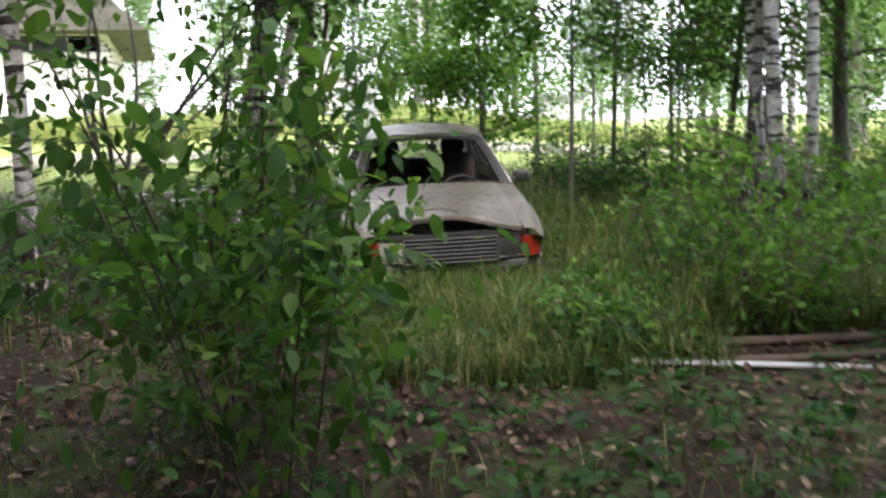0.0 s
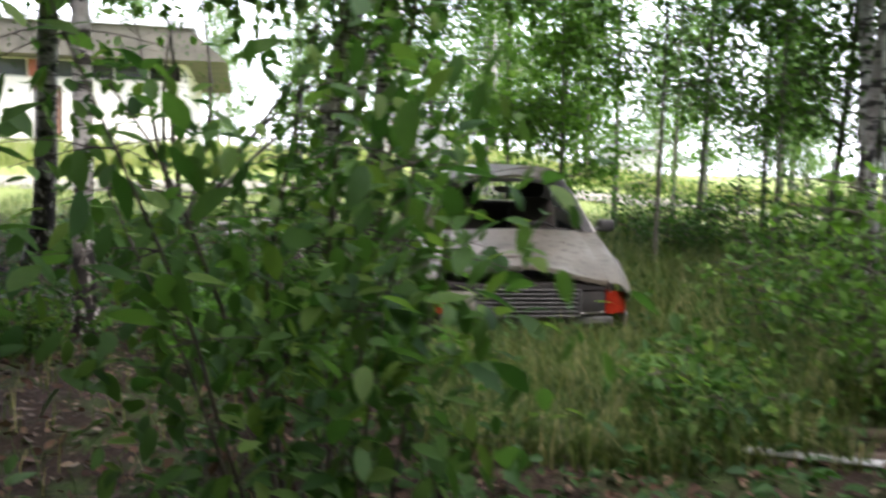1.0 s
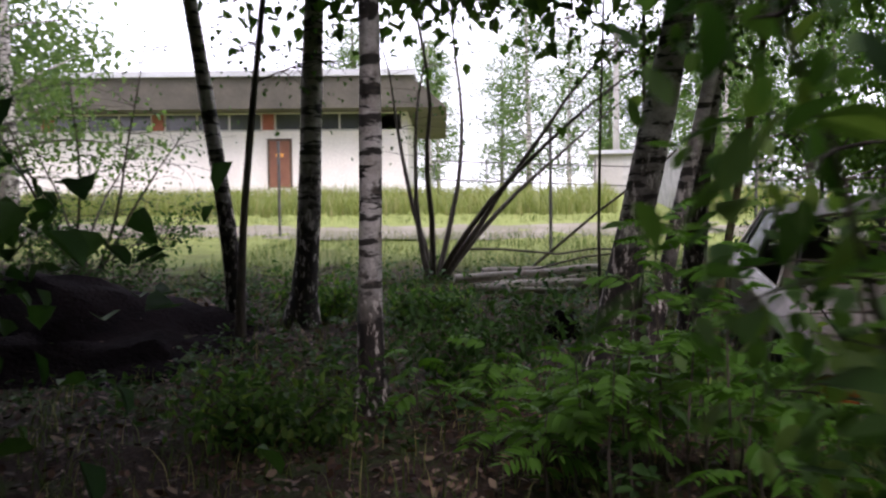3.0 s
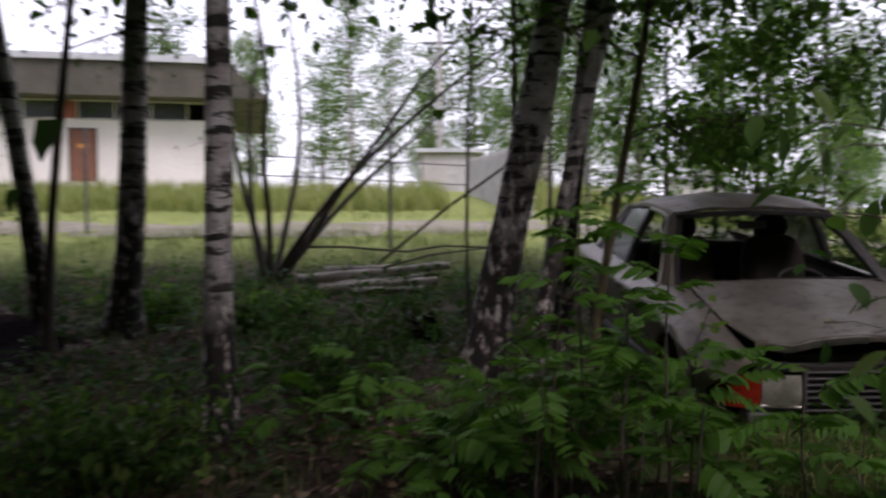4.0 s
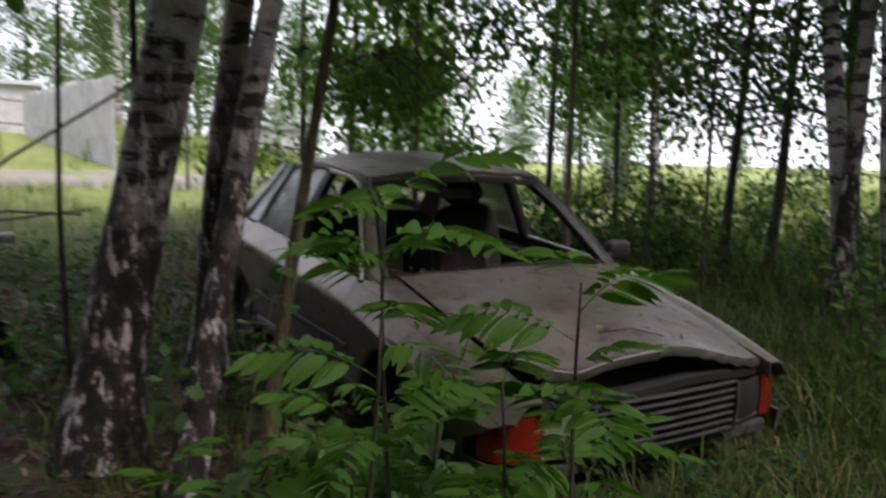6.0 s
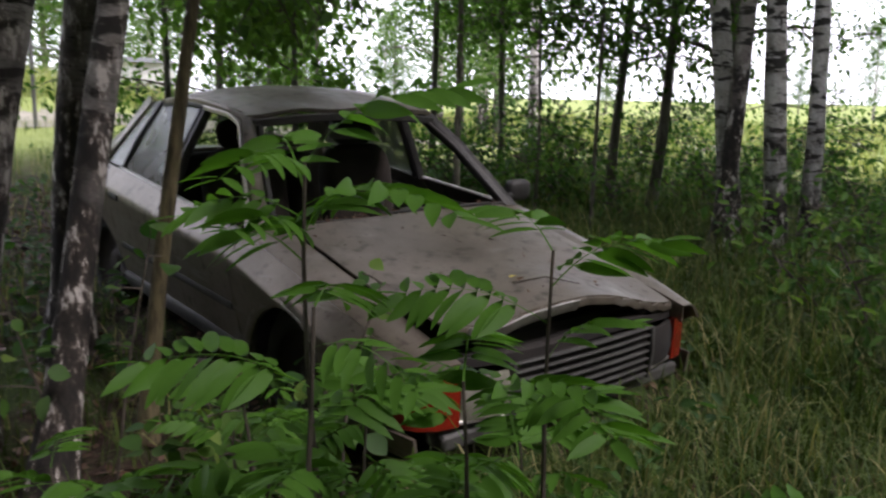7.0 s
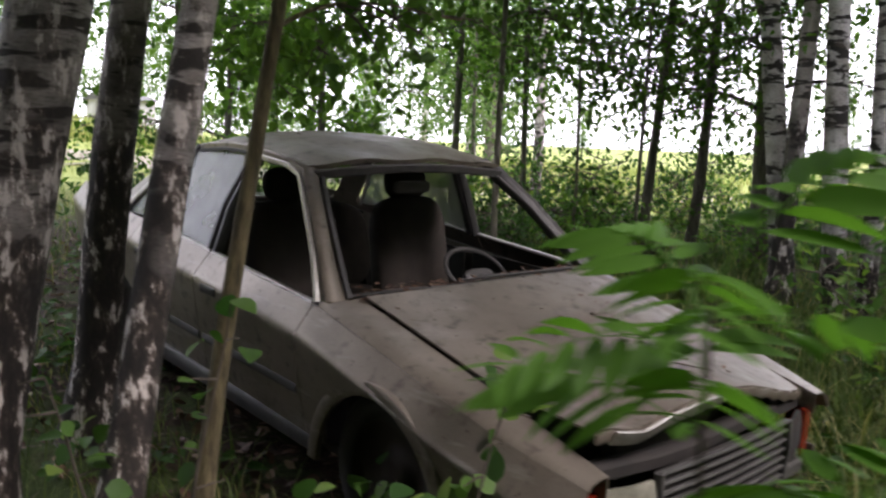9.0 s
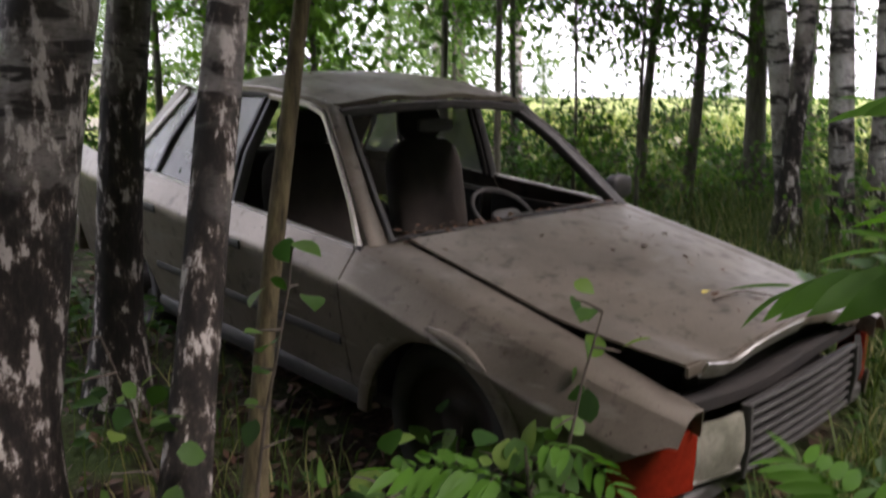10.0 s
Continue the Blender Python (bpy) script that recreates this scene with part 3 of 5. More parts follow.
        P("quarter_window_trim", bar([(s * 0.785, 2.37, 1.01), (s * 0.70, 2.14, 1.19), (s * 0.615, 1.88, 1.40)], 0.02, 0.03), BARE)
    # bonnet, cracked along its front lip
    rows = []
    for i in range(41):
        t = i / 40
        row = []
        for j in range(45):
            x = -0.635 + 1.27 * j / 44
            y = -1.20 + 0.05 * (x / 0.635) ** 2 + t * (1.10 - 0.06 * (1 - (x / 0.635) ** 2))
            row.append((x, y, hood_z(x, y)))
        rows.append(row)
    b = P("bonnet", Geo().patch(rows[::-1], 0.008), PAINT, "buckled dusty bonnet standing open at its front edge")
    lip = [(rows[0][j][0], rows[0][j][1] - 0.004, rows[0][j][2] - 0.014 - 0.006 * math.sin(j * 1.7)) for j in range(0, 45, 2)]
    part("bonnet_lip", bar(lip, 0.012, 0.03, Vector((0, 1, 0))), PAINT, b)
    fold = [(x, y - 0.012, z - 0.018) for x, y, z in rows[0][2:21:2]]
    part("bent_lip", bar(fold, 0.01, 0.05, Vector((0, 1, 0.5))), BARE, b, "bare bent metal lip")
    # cowl and dashboard
    rows = [[(x, y + 0.05 * (x / 0.7) ** 2, z) for x in np.linspace(-0.69, 0.69, 17)] for y, z in ((0.10, 0.90), (0.0, 0.925), (-0.07, 0.925), (-0.10, 0.91))]
    P("scuttle", Geo().patch(rows, 0.01), BLACK_TRIM)
    P("windscreen_lower_rubber", bar([(x, -0.055 + 0.05 * (x / 0.7) ** 2, 0.945 + 0.004 * math.sin(x * 11)) for x in np.linspace(-0.68, 0.68, 15)], 0.03, 0.02, Vector((0, 1, 0))), BLACK_TRIM)
    P("wiper", Geo().tube([(0.55, -0.05, 0.965), (0.2, -0.075, 0.975), (-0.15, -0.05, 0.97)], [0.009, 0.007, 0.005], 6), BLACK_TRIM)
    dash = [[(x, y, z + 0.035 * math.exp(-((x - 0.35) / 0.22) ** 2) * w) for x in np.linspace(-0.68, 0.68, 21)] for y, z, w in ((0.08, 0.88, 0), (0.2, 0.86, 0.5), (0.32, 0.85, 1), (0.38, 0.83, 1), (0.40, 0.70, 0), (0.34, 0.62, 0))]
    P("dashboard", Geo().patch(dash[::-1], 0.01), CLOTH_DARK, "dark cracked dashboard")
    # roof
    rows = []
    for i in range(19):
        y = HEAD_Y + (TAIL_Y + 0.04 - HEAD_Y) * i / 18
        w, z = roof_edge(y)
        rows.append([(w * u, y - 0.05 * (1 - u * u) * (1 - i / 9 if i < 9 else 0), z + 0.062 * (1 - abs(u) ** 2.6) * min(1, 0.55 + i / 8) + 0.006 * math.sin(9 * u + i)) for u in np.linspace(-1, 1, 21)])
    P("roof", Geo().patch(rows[::-1], 0.02), PAINT, "dented roof strewn with leaf debris")
    P("windscreen_header", bar([(x, HEAD_Y - 0.03 - 0.045 * (1 - (x / 0.56) ** 2), 1.352 + 0.034 * (1 - (x / 0.56) ** 2)) for x in np.linspace(-0.55, 0.55, 13)], 0.045, 0.04, Vector((0, 1, 0))), BLACK_TRIM)
    P("rear_window", Geo().patch([[(-0.68, 2.62, 1.02), (0, 2.72, 1.035), (0.68, 2.62, 1.02)], [(-0.60, 2.3, 1.2), (0, 2.36, 1.22), (0.60, 2.3, 1.2)], [(-0.54, 2.02, 1.39), (0, 2.04, 1.43), (0.54, 2.02, 1.39)]], 0.004), GLASS_CLEAR)
    rows = [[(x, y, z + 0.02 * (1 - (x / 0.7) ** 2)) for x in np.linspace(-0.7, 0.7, 11)] for y, z in ((2.62, 1.01), (2.9, 1.0), (3.2, 0.975), (3.33, 0.93), (3.35, 0.62))]
    P("boot_lid", Geo().patch(rows[::-1], 0.015), PAINT)
    P("rear_panel", Geo().box((-0.74, 3.27, 0.43), (0.74, 3.34, 0.64)), PAINT, bevel=0.02)
    # front end: the bumper is gone
    P("front_crossmember", Geo().box((-0.68, -1.19, 0.35), (0.68, -1.08, 0.415)), GRILLE_GREY, "grimy bare crossmember", bevel=0.015)
    P("engine_bay", Geo().box((-0.60, -1.02, 0.38), (0.60, -0.15, 0.66)), DARK, bevel=0.03)
    P("radiator", Geo().box((-0.45, -1.10, 0.40), (0.45, -1.04, 0.70)), DARK, bevel=0.006)
    P("bonnet_slam_panel", bar([(x, -1.15 + 0.03 * (x / 0.6) ** 2, 0.645 + 0.01 * math.sin(7 * x)) for x in np.linspace(-0.66, 0.66, 9)], 0.07, 0.05, Vector((0, 1, 0))), DARK)
    grille = P("grille", Geo().box((-0.40, -1.222, 0.425), (0.40, -1.205, 0.635)), DARK, "dark radiator grille with level slats")
    for k in range(7):
        z = 0.43 + 0.034 * k
        part("slat", bar([(x, -1.235 + 0.02 * (x / 0.5) ** 2, z) for x in (-0.40, -0.2, 0, 0.2, 0.40)], 0.03, 0.012, Vector((0, 1, -0.4))), GRILLE_GREY, grille)
    for s in (-1, 1):
        part("grille_edge", bar([(s * 0.403, -1.226, 0.42), (s * 0.403, -1.236, 0.53), (s * 0.403, -1.228, 0.64)], 0.02, 0.03), GRILLE_GREY, grille)
        x0, x1 = 0.415, 0.61
        rows = []
        for z in (0.455, 0.51, 0.57, 0.62):
            rows.append([(s * (x0 + (x1 - x0) * u), -1.228 + 0.045 * u * u - 0.012 * math.sin(math.pi * (z - 0.455) / 0.145), z) for u in np.linspace(0, 1, 7)][::s])
        lamp = P("headlight", Geo().patch(rows, 0.02), LAMP_GLASS if s < 0 else DARK, "cloudy rectangular headlight" if s < 0 else "dark broken headlight")
        part("headlight_rim", bar([(s * x0, -1.228, 0.45), (s * x1, -1.183, 0.45)], 0.012, 0.014), BARE, lamp)
        rows = []
        for z in (0.44, 0.48, 0.53, 0.58, 0.625):
            rows.append([(s * x, y, 0.44 + (z - 0.44) * k) for x, y, k in ((0.618, -1.195, 1), (0.70, -1.18, 0.97), (0.765, -1.14, 0.9), (0.80, -1.09, 0.78), (0.818, -1.045, 0.66))][::s])
        P("indicator_lamp", Geo().patch(rows, 0.02), ORANGE, "orange wraparound indicator lamp")
    # inside
    P("floor_pan", Geo().box((-0.76, -0.15, 0.36), (0.76, 2.6, 0.40)), DARK)
    P("bulkhead", Geo().box((-0.7, -0.12, 0.40), (0.7, -0.06, 0.88)), DARK)
    for s in (-1, 1):
        x = 0.36 * s
        seat = P("front_seat", cushion(x, 0.80, 0.55, 0.25, 0.27, 0.10, 8), CLOTH, "faded brown cloth front seat")
        part("backrest", cushion(x, 1.10, 0.86, 0.24, 0.09, 0.33, -14), CLOTH, seat)
        head = part("headrest", cushion(x, 1.19, 1.255, 0.135, 0.055, 0.085, -12, 3.0), CLOTH_DARK, seat, "dark rounded headrest")
        for k in (-0.05, 0.05):
            part("headrest_post", Geo().tube([(x + k, 1.165, 1.13), (x + k, 1.185, 1.21)], [0.007, 0.007], 6), STEEL_DULL, seat)
        P("door_lining", bar([(s * 0.765, 0.1, 0.66), (s * 0.765, 1.0, 0.66)], 0.02, 0.44), CLOTH_DARK)
        P("rear_door_lining", bar([(s * 0.765, 1.1, 0.66), (s * 0.765, 1.9, 0.66)], 0.02, 0.44), CLOTH_DARK)
    P("rear_bench", cushion(0, 1.75, 0.46, 0.66, 0.25, 0.11, 6), CLOTH)
    P("rear_backrest", cushion(0, 2.06, 0.78, 0.66, 0.09, 0.30, -18), CLOTH)
    P("parcel_shelf", Geo().box((-0.66, 2.12, 0.97), (0.66, 2.62, 0.99)), CLOTH_DARK)
    wheel = P("steering_wheel", ring((0.36, 0.46, 0.875), 0.18, 0.012, -58), BLACK_TRIM, "black steering wheel")
    part("steering_hub", cushion(0.36, 0.44, 0.86, 0.10, 0.025, 0.045, -58, 3.0, 8), BLACK_TRIM, wheel)
    part("steering_column", Geo().tube([(0.36, 0.43, 0.855), (0.36, 0.30, 0.76)], [0.035, 0.045], 10), BLACK_TRIM, wheel)
    P("inner_mirror", cushion(0.02, 0.62, 1.29, 0.11, 0.015, 0.03, 0, 4.0, 8), BLACK_TRIM)
    mir = P("door_mirror", cushion(0.93, 0.16, 0.985, 0.085, 0.05, 0.06, 0, 3.5, 8), BLACK_TRIM, "black door mirror")
    part("mirror_arm", Geo().tube([(0.80, 0.12, 0.95), (0.88, 0.14, 0.965)], [0.025, 0.02], 8), BLACK_TRIM, mir)
    tg, rg = tyre_geo().mesh("tyre", RUBBER), rim_geo().mesh("rim", RIM)
    for s in (-1, 1):
        for y in WHEELS:
            w = part("tyre", tg, None, car, "perished flat tyre")
            w.matrix_basis = pose(s * 0.72, aft(y), 0.42, 0, 0, 0 if s > 0 else 180)
            part("rim", rg, None, w, "rusty steel rim darkened for arch shadow")
            P("wheel_well", Geo().tube([(s * 0.60, y, 0.40), (s * 0.64, y, 0.40)], [0.34, 0.34], 20), DARK)
    for ob in car.children_recursive:
        if ob.data is not tg and ob.data is not rg:
            for v in ob.data.vertices:
                v.co.y = aft(v.co.y)
    car.matrix_basis = CAR_LIE
    return car


build_car()


def car_debris():
    """Fallen leaves and bits of twig lying on the bonnet, the scuttle and the roof."""
    rng = np.random.default_rng(31)
    base = []
    for _ in range(70):
        x, y = rng.uniform(-0.6, 0.6), rng.uniform(-1.1, -0.15)
        base.append((x, y, hood_z(x, y) + 0.006))
    for _ in range(420):
        x = rng.uniform(-0.66, 0.66)
        base.append((x, rng.normal() * 0.035 - 0.03 + 0.05 * (x / 0.7) ** 2, 0.94 + abs(rng.normal()) * 0.012))
    for _ in range(120):
        x, y = rng.uniform(-0.5, 0.5), rng.uniform(0.62, 1.9)
        base.append((x, y, roof_edge(y)[1] + 0.062 * (1 - abs(x / 0.57) ** 2.6) * min(1, 0.55 + (y - HEAD_Y) / 0.63) + 0.008))
    base = np.array([CAR_LIE @ Vector((x, aft(y), z)) for x, y, z in base])
    n = len(base)
    w = np.stack([rng.normal(size=n), rng.normal(size=n), rng.normal(size=n) * 0.12], 1)
    L = rng.uniform(0.012, 0.045, n)
    v, f = leaf_geo(base, w, L, L * 0.5, rng, 0.15, -0.15)
    tagged(new("car_leaf_debris", array_mesh("car_leaf_debris", v, f, LITTER)), "dry leaves and twigs lying on the wreck", "leaf litter", kind="stuff")
    g = Geo().add([(0, 0, 0), (0.022, 0.012, 0.006), (0.05, 0.006, 0.002), (0.03, -0.014, 0.008), (0.008, -0.012, 0.004)], [(0, 3, 2, 1), (0, 4, 3)])
    y = part("yellow_leaf", g, YELLOW_LEAF)
    y.location = CAR_LIE @ Vector((-0.15, -0.924, hood_z(-0.15, -0.924) + 0.012))
    tagged(y, "single yellow leaf lying on the bonnet", "leaf")
    t = part("bonnet_twig", Geo().tube([(-0.18, -0.98, hood_z(-0.18, -0.98) + 0.016), (-0.02, -1.0, hood_z(-0.02, -1.0) + 0.02), (0.1, -1.08, hood_z(0.1, -1.08) + 0.012)], [0.004, 0.003, 0.002], 5), TWIG)
    t.matrix_basis = CAR_LIE
    tagged(t, "thin dry twig lying on the bonnet", "twig")


car_debris()


# ---- trees ----
def limb_path(p, yaw, length, rise, droop, rng, n=7):
    out = [Vector(p)]
    d = Vector((math.cos(yaw), math.sin(yaw), rise))
    for i in range(n):
        d = d.normalized() + Vector((rng.normal() * 0.12, rng.normal() * 0.12, rng.normal() * 0.08 - droop))
        out.append(out[-1] + d.normalized() * (length / n))
    return out


def tree(name, x, y, r, h, lean, bark, leaf, label, group, seed, crown=(3.0, 8.0), limbs=8, reach=1.6, leaves=2600, size=0.05, droop=0.12, bend=0.0, clump=0.22, aspect=0.75, limb_bark=None, sides=14, category="tree"):
    rng = np.random.default_rng(seed)
    t = thing(name, x, y, gz(x, y) - 0.05, label, category, group)
    n = 26
    path, rad = [], []
    ph = rng.uniform(0, 6, 4)
    for i in range(n + 1):
        u = i / n
        z = h * u
        path.append((lean[0] * z + bend * z * z * 0.04 + 0.03 * math.sin(z * 0.9 + ph[0]) * min(1, z), lean[1] * z + 0.03 * math.cos(z * 0.8 + ph[1]) * min(1, z), z))
        flare = 1 + 0.75 * math.exp(-z / 0.22)
        rad.append(max(0.008, r * flare * (1 - 0.8 * u ** 1.1) * (1 + 0.04 * math.sin(z * 5 + ph[2]))))
    part("trunk", Geo().tube(path, rad, sides), bark, t)
    base, way, g = [], [], Geo()
    for k in range(limbs):
        z = crown[0] + (crown[1] - crown[0]) * (k + rng.uniform(0, 0.8)) / limbs
        i = min(n - 1, int(z / h * n))
        p = Vector(path[i]).lerp(Vector(path[i + 1]), z / h * n - i)
        L = reach * rng.uniform(0.6, 1.15) * (1 - 0.45 * (z - crown[0]) / max(0.1, h - crown[0]))
        q = limb_path(p, k * 2.4 + rng.uniform(-0.5, 0.5), L, rng.uniform(0.25, 0.9), droop, rng)
        part("limb", Geo().tube(q, [max(0.004, r * 0.28 * (1 - j / 7.5)) for j in range(8)], 6), limb_bark or bark, t)
        tips = list(q[2:])
        for j in (2, 3, 4, 5, 6):
            for _ in range(2):
                tw = limb_path(q[j], rng.uniform(0, 6.3), L * 0.42, rng.uniform(-0.5, 0.5), droop * 1.6, rng, 4)
                g.tube(tw, [0.006, 0.005, 0.004, 0.003, 0.002], 4, False)
                tips += tw[1:]
        tips = np.array(tips)
        m = leaves // limbs
        b = tips[rng.integers(0, len(tips), m)] + rng.normal(size=(m, 3)) * clump * np.array([1, 1, 0.8])
        base.append(b)
        w = rng.normal(size=(m, 3))
        w[:, 2] -= 0.7
        way.append(w)
    tagged(part("branchwork", g, TWIG, t), kind="stuff")
    if leaves:
        base, way = np.concatenate(base), np.concatenate(way)
        L = size * rng.uniform(0.6, 1.25, len(base))
        v, f = leaf_geo(base, way, L, L * aspect, rng)
        part("crown", array_mesh("crown", v, f, leaf), None, t)
    return t


WHITE = "birch with white bark and black scars in the wood"
G_B = "birches in the wood"
# birches round the wreck
# crowns above the view, leafed extra densely to cut the light below
CANOPY = dict(crown=(3.9, 9.5), limbs=12, reach=3.2, leaves=15000, size=0.125, clump=0.34)
ROOFED = dict(CANOPY, leaves=30000, reach=3.6, size=0.135)
tree("birch", -5.63, 1.91, 0.09, 11, (-0.139, -0.009), BARK, LEAF, "leaning birch with white upper bark and dark cracked foot", G_B, 11, **ROOFED)
tree("birch", -5.03, 2.02, 0.128, 11, (0.074, -0.009), BARK, LEAF, "stout birch with scarred white bark", G_B, 12, **CANOPY)
tree("birch", -3.58, -0.54, 0.088, 10, (-0.002, -0.029), BARK_CLEAN, LEAF, "straight birch with clean white bark and black rings", G_B, 13, **ROOFED)
tree("birch", -2.0, 0.22, 0.135, 11, (0.185, 0.03), BARK, LEAF, "thick birch leaning over the wreck, black cracked foot", G_B, 14, sides=20, **ROOFED)
tree("birch", -1.33, 0.91, 0.085, 11, (0.076, -0.09), BARK_OLD, LEAF, "dark old birch close beside the wreck", G_B, 15, **CANOPY)
tree("birch", -1.79, -0.42, 0.058, 9, (0.23, 0.11), BARK, LEAF, "slim mossy birch close beside the wreck", G_B, 16, **ROOFED)
tree("ash_sapling", -1.31, -0.03, 0.033, 5.5, (0.137, 0.0), BARK_OCHRE, LEAF, "thin ochre-barked sapling against the car's side", "saplings", 17, (1.75, 5), 10, 1.1, 1300, 0.06, clump=0.14)
# a birch added out of view beside the path, its high crown there for shade
tree("birch", -4.8, -3.7, 0.12, 11, (0.15, 0.08), BARK, LEAF, WHITE, G_B, 58, **CANOPY)
# clump on the field side
for i, (x, y, r, lx, ly) in enumerate(((3.69, 0.38, 0.09, -0.017, 0.126), (3.4, 0.36, 0.075, 0.085, 0.01), (3.73, 0.04, 0.09, -0.065, 0.036), (3.88, -0.1, 0.07, 0.03, 0.033))):
    tree("birch", x, y, r, 10, (lx, ly), BARK_OLD if i == 1 else BARK_CLEAN, LEAF, "birch of a four-stemmed clump in the grass", G_B, 21 + i, (3.3, 9.5), 10, 2.6, 5000, 0.1)
for i, (x, y, r, lx) in enumerate(((4.0, 1.95, 0.05, 0.055), (4.15, 1.6, 0.055, 0.12), (5.3, 1.5, 0.11, -0.02), (3.1, 1.4, 0.018, 0.01), (2.9, 1.9, 0.015, 0.0))):
    tree("alder", x, y, r, 7, (lx, 0.0), BARK_GREY, LEAF, "slim dark-barked alder with low leafy twigs", "alders", 31 + i, (1.5, 5.2), 16, 1.5, 3000, 0.066, 0.1, limb_bark=TWIG)
tree("sapling", 1.95, 1.85, 0.028, 6, (0.0, 0.0), BARK_GREY, LEAF, "thin straight sapling behind the wreck", "saplings", 41, (1.9, 5.5), 9, 1.0, 1500, 0.055)
tree("sapling", 3.1, 3.6, 0.04, 7, (0.01, 0.0), BARK_GREY, LEAF, "thin straight sapling behind the wreck", "saplings", 42, (1.6, 6), 10, 1.2, 2200, 0.06)
tree("sapling", -2.0, 0.94, 0.016, 4.5, (0.0, 0.0), TWIG, LEAF, "thin bare-stemmed sapling between the birches", "saplings", 43, (2.4, 4.3), 6, 0.8, 500, 0.05)
tree("sapling", -1.72, 1.0, 0.024, 6, (0.02, 0.0), TWIG, LEAF_DARK, "thin bare-stemmed sapling between the birches", "saplings", 44, (2.6, 5.5), 6, 0.9, 900, 0.05)
tree("sapling", -5.32, 1.17, 0.04, 7, (0.09, 0.0), TWIG, LEAF_DARK, "dark slender sapling among the birches", "saplings", 45, (2.2, 6), 8, 0.9, 500, 0.05)
tree("alder", 5.0, 5.3, 0.03, 6, (0.0, 0.0), BARK_GREY, LEAF, "slim dark-barked alder with low leafy twigs", "alders", 52, (0.9, 5.6), 12, 1.5, 3000, 0.06, limb_bark=TWIG)
tree("birch", 7.4, 6.4, 0.09, 10, (0.03, 0.0), BARK, LEAF, WHITE, G_B, 54, (2.8, 9), 9, 1.6, 2600)
# leafy young trees behind the wreck
for i, (x, y, h, c0, n, rch) in enumerate(((0.5, 4.2, 5.0, 0.7, 2400, 1.3), (1.5, 5.2, 5.5, 0.5, 2600, 1.5), (2.6, 6.2, 6.0, 0.6, 2800, 1.6), (-0.5, 6.4, 5.5, 2.0, 3000, 1.4), (4.0, 7.4, 6.5, 0.7, 2800, 1.7), (8.8, 2.4, 6.0, 0.8, 1700, 1.7), (7.6, 0.4, 6.5, 1.6, 1800, 1.6))):
    tree("young_tree", x, y, 0.035 + 0.006 * (i % 3), h, (0.01, 0.0), BARK_GREY, (LEAF, LEAF_MAPLE, LEAF_FAR)[i % 3], "leafy young tree behind the wreck", "young trees", 600 + i, (c0, h - 0.3), 12, rch, n, 0.065, 0.08, clump=0.24, limb_bark=TWIG, sides=8)
tree("maple_sapling", 1.02, 2.8, 0.03, 4.6, (-0.02, 0.0), BARK_GREY, LEAF_MAPLE, "leafy maple sapling beside the car roof", "saplings", 620, (0.95, 4.4), 16, 1.3, 4200, 0.085, 0.03, clump=0.17, limb_bark=TWIG, sides=8)
tree("maple_sapling", 3.9, 3.4, 0.04, 5.2, (0.0, 0.0), BARK_GREY, LEAF_MAPLE, "bright leafy young maple at the field's edge", "saplings", 621, (1.7, 5.0), 12, 1.2, 2000, 0.08, 0.03, clump=0.18, limb_bark=TWIG, sides=8)
# unseen birches added beside the path and its start, as shading canopy
tree("birch", -4.1, -6.9, 0.11, 11, (0.02, 0.0), BARK, LEAF, WHITE, G_B, 56, **CANOPY)
tree("birch", -6.2, -1.9, 0.12, 11, (0.02, 0.0), BARK, LEAF, WHITE, G_B, 57, **CANOPY)


